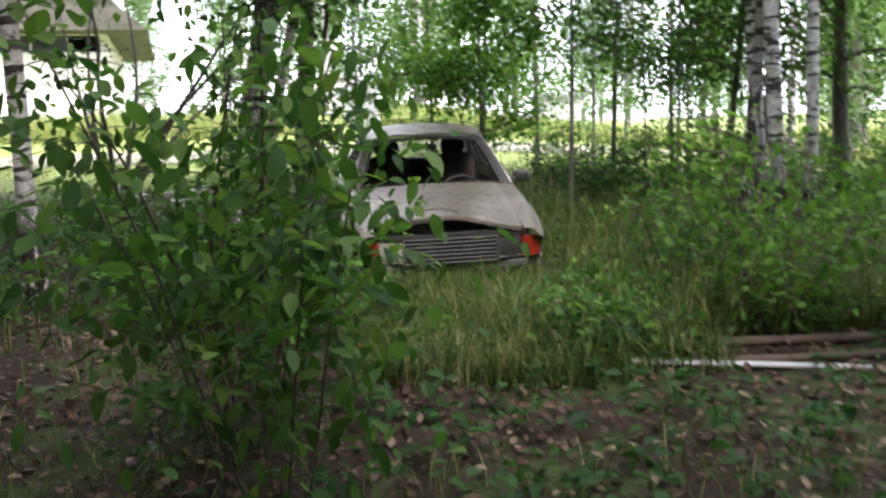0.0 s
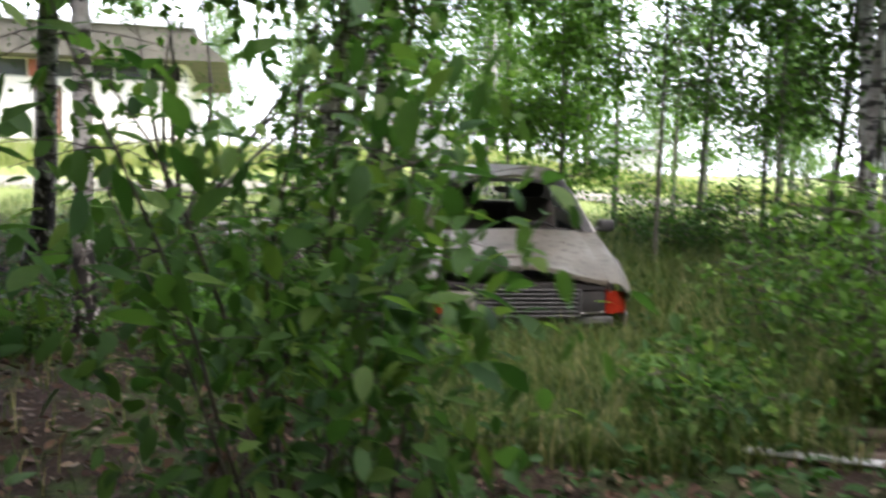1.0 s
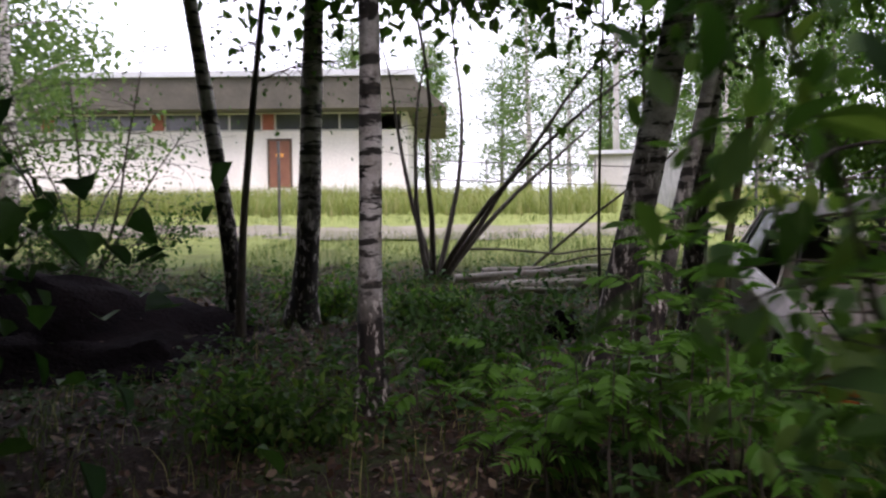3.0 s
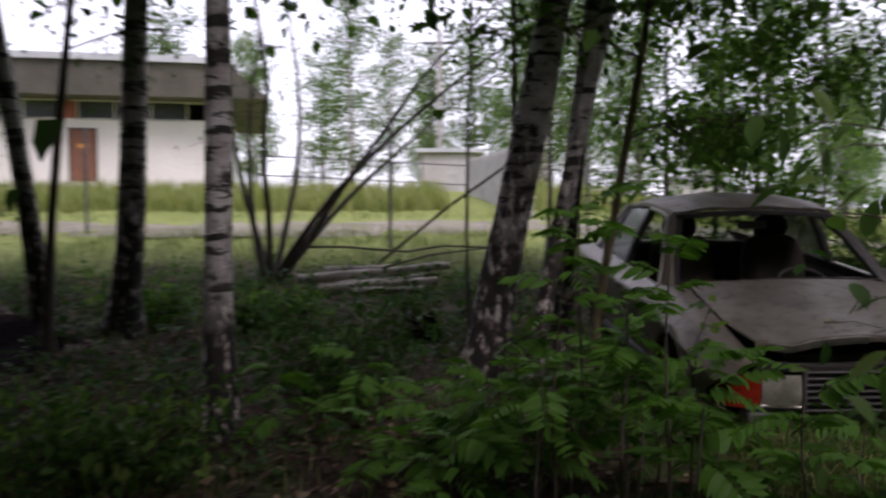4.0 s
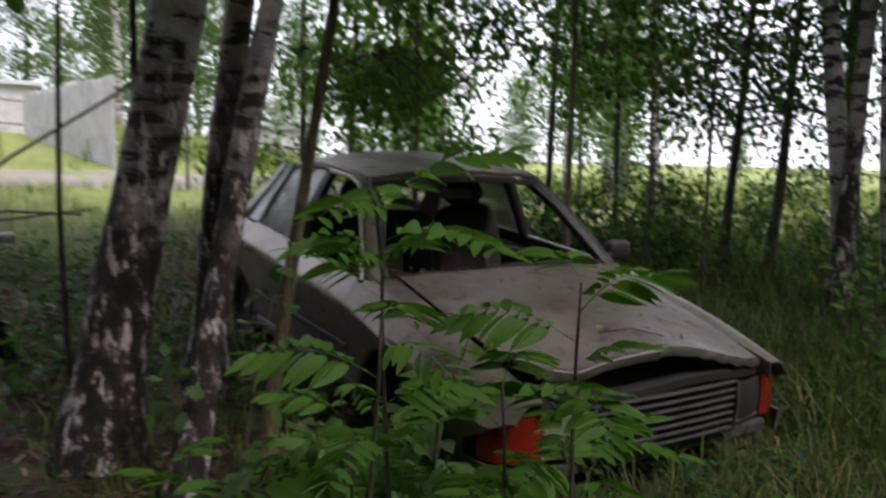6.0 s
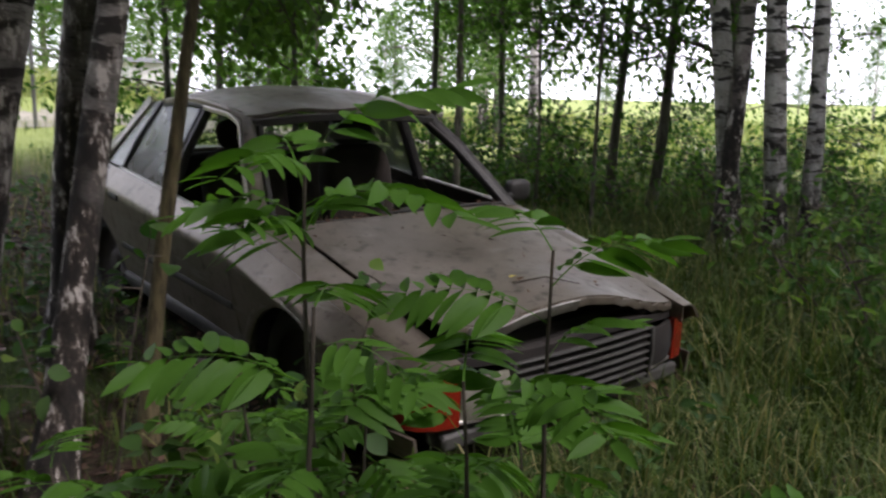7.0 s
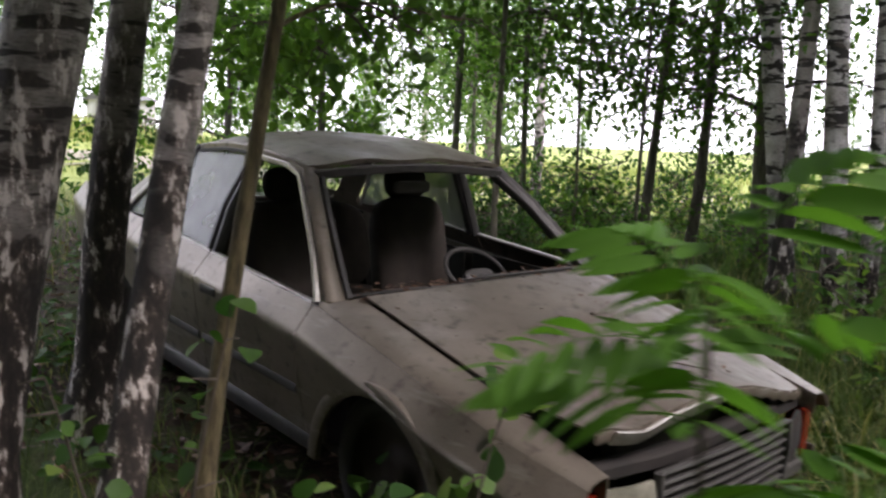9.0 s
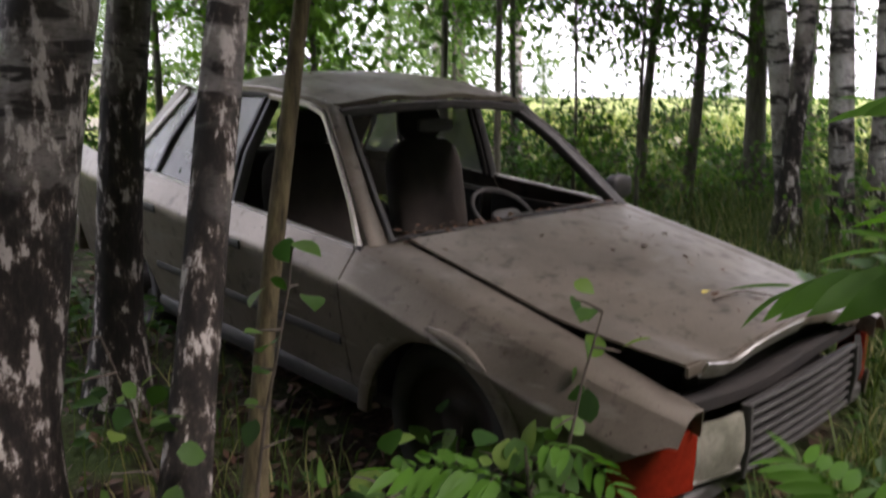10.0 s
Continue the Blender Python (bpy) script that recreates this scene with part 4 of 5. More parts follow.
# arching willow stems behind the birches
def stems_shrub(name, x, y, h, n, spread, seed, leaf, label, group, leaves=700, size=0.06, low=0.25, r0=0.02, aspect=0.55, clump=0.14, bias=(0, 0), category="shrub", twigs=4, lift=1.0, fine=False, tl=0.24, tw=1.0):
    rng = np.random.default_rng(seed)
    t = thing(name, x, y, gz(x, y) - 0.03, label, category, group)
    base, g = [], Geo()
    for k in range(n):
        yaw = 2 * math.pi * k / n + rng.uniform(-0.6, 0.6)
        d = Vector((math.cos(yaw) * spread + bias[0], math.sin(yaw) * spread + bias[1], lift))
        p = [Vector((math.cos(yaw) * 0.07, math.sin(yaw) * 0.07, 0))]
        L = h * rng.uniform(0.75, 1.15)
        for i in range(9):
            d = d.normalized() + Vector((rng.normal() * 0.07, rng.normal() * 0.07, -0.04))
            p.append(p[-1] + d.normalized() * L / 9)
        part("stem", Geo().tube(p, [r0 * (1 - 0.85 * i / 9) + 0.002 for i in range(10)], 7), TWIG, t)
        for j in range(int(9 * low) + 1, 10):
            for _ in range(twigs):
                q = limb_path(p[j], rng.uniform(0, 6.3), h * tl * rng.uniform(0.5, 1.2), rng.uniform(-0.2, 0.6), 0.08, rng, 5)
                g.tube(q, [tw * v for v in (0.005, 0.004, 0.0035, 0.003, 0.0025, 0.002)], 4, False)
                base += q[1:]
        base += p[5:]
    if twigs:
        tagged(part("branchwork", g, TWIG, t), kind="stuff")
    if leaves:
        base = np.array(base)
        m = leaves * n
        b = base[rng.integers(0, len(base), m)] + rng.normal(size=(m, 3)) * clump * np.array([1, 1, 0.7])
        w = rng.normal(size=(m, 3)) + np.array([0, 0, -0.35])
        L = size * rng.uniform(0.6, 1.3, m)
        v, f = (leaf_fine if fine else leaf_geo)(b, w, L, L * aspect, rng, 0.18, 0.25)
        part("foliage", array_mesh("foliage", v, f, leaf), None, t)
    return t


stems_shrub("willow_shrub", -4.2, 5.1, 4.2, 7, 0.42, 61, LEAF_DARK, "willow shrub of long arching bare stems", "willow shrubs", 60, 0.06, 0.55, 0.045, bias=(0.26, 0), twigs=2)
stems_shrub("willow_shrub", -8.9, 4.2, 3.2, 7, 0.5, 62, LEAF_DARK, "willow shrub of long arching bare stems", "willow shrubs", 130, 0.06, 0.3, 0.025)
# the leafy shrubs that the path skirts
stems_shrub("bird_cherry", -1.38, -4.6, 1.85, 6, 0.13, 71, LEAF_BUSH, "leafy bird cherry shrub with thin dark stems", "bird cherry shrubs", 330, 0.064, 0.4, 0.011, 0.52, clump=0.11, fine=True, tl=0.15, tw=0.6)
stems_shrub("bird_cherry", -1.2, -5.6, 1.9, 5, 0.13, 72, LEAF_BUSH, "leafy bird cherry shrub with thin dark stems", "bird cherry shrubs", 230, 0.08, 0.4, 0.004, 0.48, clump=0.13, fine=True, tl=0.14, tw=0.4)
stems_shrub("bird_cherry", 0.7, -3.1, 0.55, 6, 0.7, 74, LEAF_BUSH, "low leafy bird cherry in the grass", "bird cherry shrubs", 200, 0.075, 0.1, 0.009, 0.5)
stems_shrub("bird_cherry", 1.9, -1.6, 1.3, 6, 0.7, 75, LEAF_BUSH, "low leafy bird cherry in the grass", "bird cherry shrubs", 240, 0.075, 0.1, 0.01, 0.5)
stems_shrub("bird_cherry", 1.85, -3.1, 1.3, 5, 0.5, 76, LEAF_MAPLE, "bright leafy shrub in the grass", "bird cherry shrubs", 260, 0.07, 0.15, 0.01, 0.62, fine=True)
for i, (x, y, h) in enumerate(((-9.2, 3.4, 1.2), (-3.7, 2.3, 0.4), (-8.2, 3.8, 1.5), (-3.95, -1.3, 0.55), (-2.9, 0.2, 0.7), (3.2, 2.6, 1.2), (5.9, 1.4, 1.3), (2.6, 3.9, 1.2), (0.6, 4.4, 1.0), (4.6, -0.6, 1.0), (5.6, 3.6, 1.8), (7.5, 2.4, 1.7), (4.2, 3.1, 1.5), (3.6, 1.9, 1.1), (6.4, 0.6, 1.5), (5.2, 1.6, 1.2), (2.5, 2.6, 1.0), (-5.0, 2.6, 0.5))):
    stems_shrub("undergrowth_shrub", x, y, h, 6, 0.75, 80 + i, (LEAF_DARK, LEAF_BUSH)[i % 2], "low tangled leafy undergrowth shrub", "undergrowth shrubs", 210, 0.07, 0.1, 0.009, 0.55)


# rowan saplings with feathered leaves
def frond_mesh(seed, pairs=7, length=0.24):
    """One compound leaf: a thin stalk with paired toothless leaflets that grow out of it."""
    rng = np.random.default_rng(seed)
    def at(u):
        return Vector((0, length * u, 0.035 * math.sin(u * 2.6) - 0.06 * u * u))
    us = [0, 0.12] + [0.25 + 0.72 * k / (pairs - 1) for k in range(pairs)] + [1.0]
    v, f = [], []
    for i, u in enumerate(us):
        p = at(u)
        w = 0.0022 * (1 - 0.6 * u)
        v += [(p.x - w, p.y, p.z), (p.x + w, p.y, p.z)]
        if i:
            f.append((2 * i - 2, 2 * i - 1, 2 * i + 1, 2 * i))
    jobs = [(2 * (k + 2) + (s > 0), (s, 0.42 + rng.normal() * 0.06, -0.18 + rng.normal() * 0.06), length * 0.36 * (0.75 + 0.45 * math.sin(math.pi * (0.25 + 0.6 * us[k + 2])))) for k in range(pairs) for s in (-1, 1)]
    jobs.append((2 * len(us) - 1, (0.05, 1, -0.3), length * 0.33))
    L = np.array([j[2] for j in jobs])
    lv, lf = leaf_fine(np.array([v[j[0]] for j in jobs]), np.array([j[1] for j in jobs]), L, L * 0.27, rng, 0.22, 0.2)
    o = len(v)
    v += [tuple(q) for q in lv]
    for q in lf:
        k = int(q[0]) // 14
        f.append(tuple(jobs[k][0] if int(i) % 14 == 0 else o + int(i) for i in q))
    return Geo().add(v, f).mesh("frond", LEAF_ROWAN)


FRONDS = [frond_mesh(90, 8, 0.25), frond_mesh(94, 7, 0.2), frond_mesh(97, 9, 0.28)]


def rowan(x, y, h, n, seed, lean=(0, 0), scale=1.0):
    rng = np.random.default_rng(seed)
    t = thing("rowan_sapling", x, y, gz(x, y) - 0.02, "young rowan with fresh green feathered leaves", "sapling", "rowan saplings")
    p = [Vector((lean[0] * u * u * h + 0.012 * math.sin(u * 7 + seed), lean[1] * u * u * h + 0.012 * math.cos(u * 6), h * u)) for u in np.linspace(0, 1, 10)]
    part("stem", Geo().tube(p, [0.009 * (1 - 0.7 * i / 9) for i in range(10)], 6), TWIG, t)
    for k in range(n):
        u0 = 0.3 if h < 0.8 else 0.72 if h < 1.3 else 0.87
        u = u0 + (1 - u0) * (k + 1) / n
        q = p[0].lerp(p[-1], 0)
        u = min(u, 0.998)
        i = min(8, int(u * 9))
        q = p[i].lerp(p[i + 1], u * 9 - i)
        ob = part("frond", FRONDS[int(rng.integers(0, 3))], None, t)
        s = scale * rng.uniform(0.8, 1.15)
        ob.matrix_basis = pose(q.x, q.y, q.z, (rng.uniform(8, 45) if h > 1.2 else rng.uniform(-22, 22) + 18 * (u > 0.9)), rng.uniform(-20, 20), k * 137.5 + rng.uniform(-25, 25)) @ Matrix.Scale(s, 4)
    return t


for i, (x, y, h, n, lx, ly) in enumerate((
        (-1.78, -2.13, 1.35, 8, 0.0, 0.0), (-1.5, -2.38, 1.24, 6, 0.0, 0.0), (-1.92, -2.32, 1.17, 6, 0.02, 0.0), (-1.66, -2.36, 1.05, 6, 0.0, 0.0), (-1.58, -2.3, 0.8, 7, 0.0, 0.05),
        (-1.5, -1.32, 0.72, 5, 0.0, 0.0), (-1.72, -1.65, 0.5, 8, 0.0, 0.0), (-2.1, -1.9, 0.55, 8, 0.05, 0.05),
        (-1.45, -2.6, 0.7, 8, 0.0, 0.0), (-2.0, -2.45, 0.8, 8, 0.0, 0.0), (-1.1, -2.25, 0.55, 8, 0.0, 0.0), (-2.15, -2.1, 0.7, 8, 0.0, 0.0),
        (-2.35, -1.2, 0.38, 7, 0.0, 0.0), (-1.4, -1.05, 0.45, 5, 0.0, 0.0), (-2.3, -2.2, 0.45, 8, 0.0, 0.0), (-1.9, -0.95, 0.4, 6, 0.0, 0.0),
        (-2.75, -0.5, 0.45, 7, 0.0, 0.0), (-2.6, -1.6, 0.35, 7, 0.0, 0.0), (-3.2, -0.9, 0.5, 7, 0, 0), (-1.15, -2.75, 0.7, 8, 0, 0), (-0.75, -2.4, 0.5, 7, 0, 0), (-2.25, -1.72, 0.42, 8, 0, 0), (-2.35, -1.4, 0.4, 8, 0, 0), (-2.05, -1.5, 0.5, 8, 0, 0), (-2.2, -1.15, 0.4, 7, 0, 0), (-1.35, -1.75, 0.5, 7, 0, 0), (-1.55, -1.95, 0.85, 8, 0, 0), (-1.8, -2.0, 0.78, 8, 0, 0), (-1.32, -2.15, 0.8, 8, 0, 0), (-1.7, -1.75, 0.72, 8, 0, 0), (-1.95, -2.15, 0.66, 8, 0, 0), (-1.2, -1.9, 0.66, 8, 0, 0), (-2.1, -1.75, 0.6, 8, 0, 0))):
    rowan(x, y, h, n, 200 + i, (lx, ly), 0.92 if h > 1.3 else 0.78 if h > 0.7 else 0.95)


# ---- loose scatter ----
def scatter_leaves():
    rng = np.random.default_rng(5)
    n = 42000
    x, y = rng.uniform(-9, 4.5, n), rng.uniform(-9, 5, n)
    bare = on_heap(x, y) & (rng.uniform(size=n) < 0.93)
    x, y = x[~bare], y[~bare]
    n = len(x)
    z = ground_z(x, y) + rng.uniform(0.004, 0.03, n)
    w = np.stack([rng.normal(size=n), rng.normal(size=n), rng.normal(size=n) * 0.25], 1)
    L = rng.uniform(0.03, 0.075, n)
    v, f = leaf_geo(np.stack([x, y, z], 1), w, L, L * 0.6, rng, 0.25, -0.25)
    tagged(new("leaf_litter", array_mesh("leaf_litter", v, f, LITTER)), "dry brown fallen leaves on the ground", "leaf litter", kind="stuff")


def grass(name, spots, n, h, width, material, label, seed, bent=0.5):
    """Blades as bent tapering ribbons of three joints, gathered in tufts."""
    rng = np.random.default_rng(seed)
    areas = np.array([s[4] if len(s) > 4 else 1.0 for s in spots])
    which = rng.choice(len(spots), n, p=areas / areas.sum())
    s = np.array([q[:4] for q in spots])[which]
    tuft = rng.normal(size=(n, 2)) * 0.05
    per = rng.uniform(size=(max(1, n // 9), 2))[rng.integers(0, max(1, n // 9), n)]
    cx = s[:, 0] + (s[:, 1] - s[:, 0]) * per[:, 0]
    cy = s[:, 2] + (s[:, 3] - s[:, 2]) * per[:, 1]
    x, y = cx + tuft[:, 0], cy + tuft[:, 1]
    keep = ~((np.abs(x) < 0.8) & (y > -1.15) & (y < 2.75)) & ~on_heap(x, y)
    x, y = x[keep], y[keep]
    n = len(x)
    z = ground_z(x, y) - 0.01
    a = rng.uniform(0, 6.283, n)
    H = h * rng.uniform(0.35, 1.25, n)
    B = bent * rng.uniform(0.2, 1.3, n)
    d = np.stack([np.cos(a), np.sin(a), 0 * a], 1)
    sd = np.stack([-np.sin(a), np.cos(a), 0 * a], 1) * (width * rng.uniform(0.6, 1.3, n))[:, None]
    p0 = np.stack([x, y, z], 1)
    up = np.array([0, 0, 1.0])
    pts = []
    for u, wd in ((0, 1.0), (0.4, 0.9), (0.75, 0.6)):
        c = p0 + d * (H * B * u * u)[:, None] + up * (H * u * (1 - 0.35 * B * u))[:, None]
        pts += [c - sd * wd, c + sd * wd]
    tip = p0 + d * (H * B)[:, None] + up * (H * (1 - 0.5 * B))[:, None]
    pts += [tip - sd * 0.08, tip + sd * 0.08]
    v = np.stack(pts, 1).reshape(-1, 3)
    i = np.arange(n) * 8
    f = np.concatenate([np.stack([i + k, i + k + 1, i + k + 3, i + k + 2], 1) for k in (0, 2, 4)])
    tagged(new(name, array_mesh(name, v, f, material)), label, "grass", kind="stuff")


def low_plants():
    rng = np.random.default_rng(9)
    n = 2600
    x, y = rng.uniform(-7.5, 3.6, n), rng.uniform(-6.5, 5.5, n)
    dens = 0.5 + 0.5 * np.sin(x * 1.3 + 1) * np.cos(y * 1.1)
    keep = (rng.uniform(size=n) < dens) & ~((np.abs(x) < 0.85) & (y > -1.2) & (y < 2.8)) & ~on_heap(x, y) & ~((x < -2) & (x > -7) & (y < -1.5))
    x, y = x[keep], y[keep]
    m = 9
    X = np.repeat(x, m) + rng.normal(size=len(x) * m) * 0.06
    Y = np.repeat(y, m) + rng.normal(size=len(x) * m) * 0.06
    Z = ground_z(X, Y) + np.repeat(rng.uniform(0.05, 0.32, len(x)), m) * rng.uniform(0.3, 1.1, len(X))
    w = np.stack([rng.normal(size=len(X)), rng.normal(size=len(X)), rng.normal(size=len(X)) * 0.3 + 0.05], 1)
    L = rng.uniform(0.04, 0.1, len(X))
    v, f = leaf_geo(np.stack([X, Y, Z], 1), w, L, L * 0.6, rng, 0.15, 0.2)
    tagged(new("herb_layer", array_mesh("herb_layer", v, f, LEAF_DARK)), "low green herbs and seedlings on the wood floor", "undergrowth", kind="stuff")


scatter_leaves()
low_plants()
grass("wood_grass", [(0.95, 5.5, -3.4, 4, 6), (5.5, 10, -3, 5, 2)], 42000, 0.52, 0.0042, GRASS, "long green and straw-coloured grass beside the wreck", 301, 0.8)
grass("front_grass", [(-0.9, 1.2, -3.8, -1.25, 1)], 9000, 0.34, 0.004, GRASS, "short green grass before the wreck", 305, 0.8)
grass("sparse_grass", [(-7, -1.0, -6, 4, 3), (-3, 1, -8, -5, 1), (-2.2, -0.85, -1.2, 2.5, 0.7), (-14, 10, 9.4, 10.6, 1.5), (-14, 10, 12.8, 14.5, 1.5), (-1, 4, 3.3, 8, 2), (-8, -1, 4, 10, 4)], 26000, 0.24, 0.003, GRASS, "sparse thin grass among the leaf litter", 302, 0.7)
grass("meadow_grass", [(-24, -1.5, 15.2, 22, 5), (0, 14, 15, 24, 3)], 38000, 0.6, 0.011, MEADOW, "tall yellow-green meadow grass beyond the track", 303, 0.5)
grass("field_grass", [(11, 40, -6, 40, 1)], 26000, 0.6, 0.02, MEADOW, "pale green field grass in the open", 304, 0.5)


# fallen wood
def log(x0, y0, x1, y1, r, lift, material, label, seed, name="log"):
    rng = np.random.default_rng(seed)
    t = thing(name, x0, y0, 0, label, "log", "fallen logs")
    n = 10
    pts = [(x0 + (x1 - x0) * u - x0, y0 + (y1 - y0) * u - y0 + 0.03 * math.sin(5 * u + seed), gz(x0 + (x1 - x0) * u, y0 + (y1 - y0) * u) + r * 0.8 + lift) for u in np.linspace(0, 1, n)]
    part("bark", Geo().tube(pts, [r * (1 - 0.25 * i / n) * rng.uniform(0.92, 1.08) for i in range(n)], 10), material, t)
    return t


for i, (a, b, c, d, r, l) in enumerate(((-3.75, 4.0, -2.0, 4.75, 0.06, 0.14), (-3.5, 4.0, -2.15, 4.45, 0.075, 0.0), (-3.3, 4.3, -2.2, 4.8, 0.06, 0.0), (-3.5, 4.7, -2.7, 4.95, 0.055, 0.1), (-3.1, 3.85, -2.3, 4.2, 0.05, 0.0))):
    log(a, b, c, d, r, l, PALE_LOG, "pale cut birch log on a small pile", 400 + i)
log(1.1, -3.35, 3.2, -3.75, 0.034, 0.0, OLD_WOOD, "rotten brown fallen trunk in the grass", 410, "fallen_log")


def branch(points, r, label):
    t = thing("dead_branch", 0, 0, 0, label, "branch", "dead branches")
    g = Geo().tube(points, [r * (1 - 0.6 * i / len(points)) for i in range(len(points))], 7)
    part("bark", g, TWIG, t)


def stump(x, y):
    t = thing("tree_stump", x, y, gz(x, y) - 0.03, "low charred stump among the litter", "stump")
    rows = [[((0.2 - 0.05 * k + 0.025 * math.sin(5 * a + k)) * math.cos(a), (0.2 - 0.05 * k + 0.02 * math.sin(3 * a)) * math.sin(a), z + 0.03 * math.sin(4 * a) * (k > 1)) for a in np.linspace(0, 2 * math.pi, 19)] for k, z in enumerate((0.0, 0.1, 0.24))]
    rows.append([(0.4 * x_, 0.4 * y_, 0.2) for x_, y_, _ in rows[2]])
    part("wood", Geo().patch(rows), SOIL, t)


branch([(-2.9, 5.75, 0.78), (-2.56, 5.22, 1.07), (-2.0, 4.46, 1.55), (-1.37, 3.34, 2.03), (-1.2, 2.95, 2.2)], 0.022, "thin dead branch leaning across the clearing")
branch([(-3.9, 5.6, 1.02), (-3.29, 5.32, 1.03), (-2.51, 4.65, 1.0), (-2.07, 4.24, 1.09), (-1.58, 3.59, 1.1)], 0.018, "thin dead branch lying across the shrubs")
branch([(-3.2, 4.4, 0.72), (-2.2, 4.9, 0.95), (-1.2, 5.2, 1.05)], 0.016, "thin dead branch lying across the shrubs")
stems_shrub("seedling", -1.07, -1.01, 0.85, 1, 0.02, 650, LEAF_BUSH, "thin seedling with few round leaves by the wing", "seedlings", 14, 0.075, 0.6, 0.005, 0.85, clump=0.05, category="seedling", twigs=1, fine=True, tl=0.12)
stems_shrub("seedling", -1.62, -0.35, 0.9, 2, 0.1, 651, LEAF_BUSH, "thin seedling with few round leaves by the wing", "seedlings", 12, 0.07, 0.4, 0.005, 0.85, clump=0.07, category="seedling", twigs=1, fine=True, tl=0.12)
stems_shrub("seedling", -1.1, -0.75, 0.6, 5, 0.35, 652, LEAF_BUSH, "low seedling with round leaves before the front wheel", "seedlings", 55, 0.08, 0.2, 0.004, 0.8, clump=0.08, category="seedling", twigs=2, fine=True, tl=0.2)
stump(-2.36, 1.85)
stems_shrub("dead_shrub", -5.6, 2.3, 1.0, 4, 1.1, 640, LEAF_DARK, "tangle of bare dry twigs", "dead shrubs", 0, 0.05, 0.2, 0.008, twigs=3)
stems_shrub("dead_shrub", -8.4, 2.4, 1.5, 5, 1.2, 641, LEAF_DARK, "tangle of bare dry twigs", "dead shrubs", 25, 0.05, 0.2, 0.01, twigs=3)
g = Geo().box((-0.75, -0.035, 0), (0.75, 0.035, 0.014))
b = part("plank", g, BOARD_GREY, bevel=0.005)
b.matrix_basis = pose(1.4, -3.82, gz(1.4, -3.82) + 0.03, 3, 2, -13)
tagged(b, "grey weathered plank lying in the grass", "plank")
log(0.8, -3.6, 2.1, -3.9, 0.035, 0.0, OLD_WOOD, "rotten stick under the plank", 413, "fallen_branch")


# ---- buildings beyond the track ----
def building():
    bx, by = -9.54, 27.4
    z0 = 2.05
    t = thing("long_building", bx, by, z0, "long whitewashed building with ribbon windows under a deep flat roof", "building")
    t.rotation_euler = (0, 0, radians(10))
    L = 40.0
    part("wall", Geo().box((-L, 0, -0.6), (0, 0.3, 2.85)).box((-0.3, 0.3, -0.6), (0, 12, 2.85)), WHITEWASH, t, smooth=False)
    part("upper_wall", Geo().box((-L, 0.02, 3.5), (0, 0.3, 3.6)), WHITEWASH, t, smooth=False)
    part("back_wall", Geo().box((-L, 11.7, -0.6), (-0.3, 12, 3.6)), WHITEWASH, t, smooth=False)
    part("side_wall", Geo().box((-0.28, 0.3, 2.85), (0, 11.7, 3.6)), WHITEWASH, t, smooth=False)
    x = -1.43
    while x > -L + 3:
        w = part("window", Geo().box((x - 4.03, 0.10, 2.86), (x, 0.14, 3.5)), WINDOW_DARK, t, smooth=False)
        for j in range(4):
            part("window_frame", Geo().box((x - 4.03 + 1.32 * j, 0.06, 2.86), (x - 3.97 + 1.32 * j, 0.18, 3.5)), WHITEWASH, w, smooth=False)
        part("window_sill", Geo().box((x - 4.03, -0.04, 2.8), (x, 0.06, 2.87)), CONCRETE, w, smooth=False)
        part("brick_pier", Geo().box((x - 4.5, -0.03, 2.85), (x - 4.05, 0.28, 3.5)), BRICK_RED, t, "red brick pier", smooth=False)
        x -= 4.52
    roof = part("roof", Geo().add([(-L - 1, -1.5, 3.55), (1.6, -1.5, 3.55), (1.6, 13.5, 3.55), (-L - 1, 13.5, 3.55), (-L - 1, -1.7, 4.75), (0.2, -1.7, 4.75), (0.2, 13.7, 4.75), (-L - 1, 13.7, 4.75)],
                                  [(3, 2, 1, 0), (4, 5, 6, 7), (0, 1, 5, 4), (1, 2, 6, 5), (2, 3, 7, 6), (3, 0, 4, 7)]), FASCIA, t, "deep weathered roof fascia", smooth=False)
    part("roof_edge", Geo().box((-L - 1.1, -1.85, 4.75), (0.4, 13.8, 4.98)), ROOFING, roof, "pale sheet roof edge", smooth=False)
    d = part("door", Geo().box((-5.66, -0.05, 0.5), (-4.84, 0.02, 2.4)), DOOR_BROWN, t, "brown door with a small orange sign", smooth=False)
    part("door_frame", Geo().box((-5.76, -0.03, 0.4), (-5.66, 0.04, 2.5)).box((-4.84, -0.03, 0.4), (-4.74, 0.04, 2.5)).box((-5.66, -0.03, 2.4), (-4.84, 0.04, 2.5)), OLD_WOOD, d, smooth=False)
    part("door_sign", Geo().box((-5.4, -0.07, 1.75), (-5.08, -0.05, 1.9)), SIGN, d, "small orange sign", smooth=False)


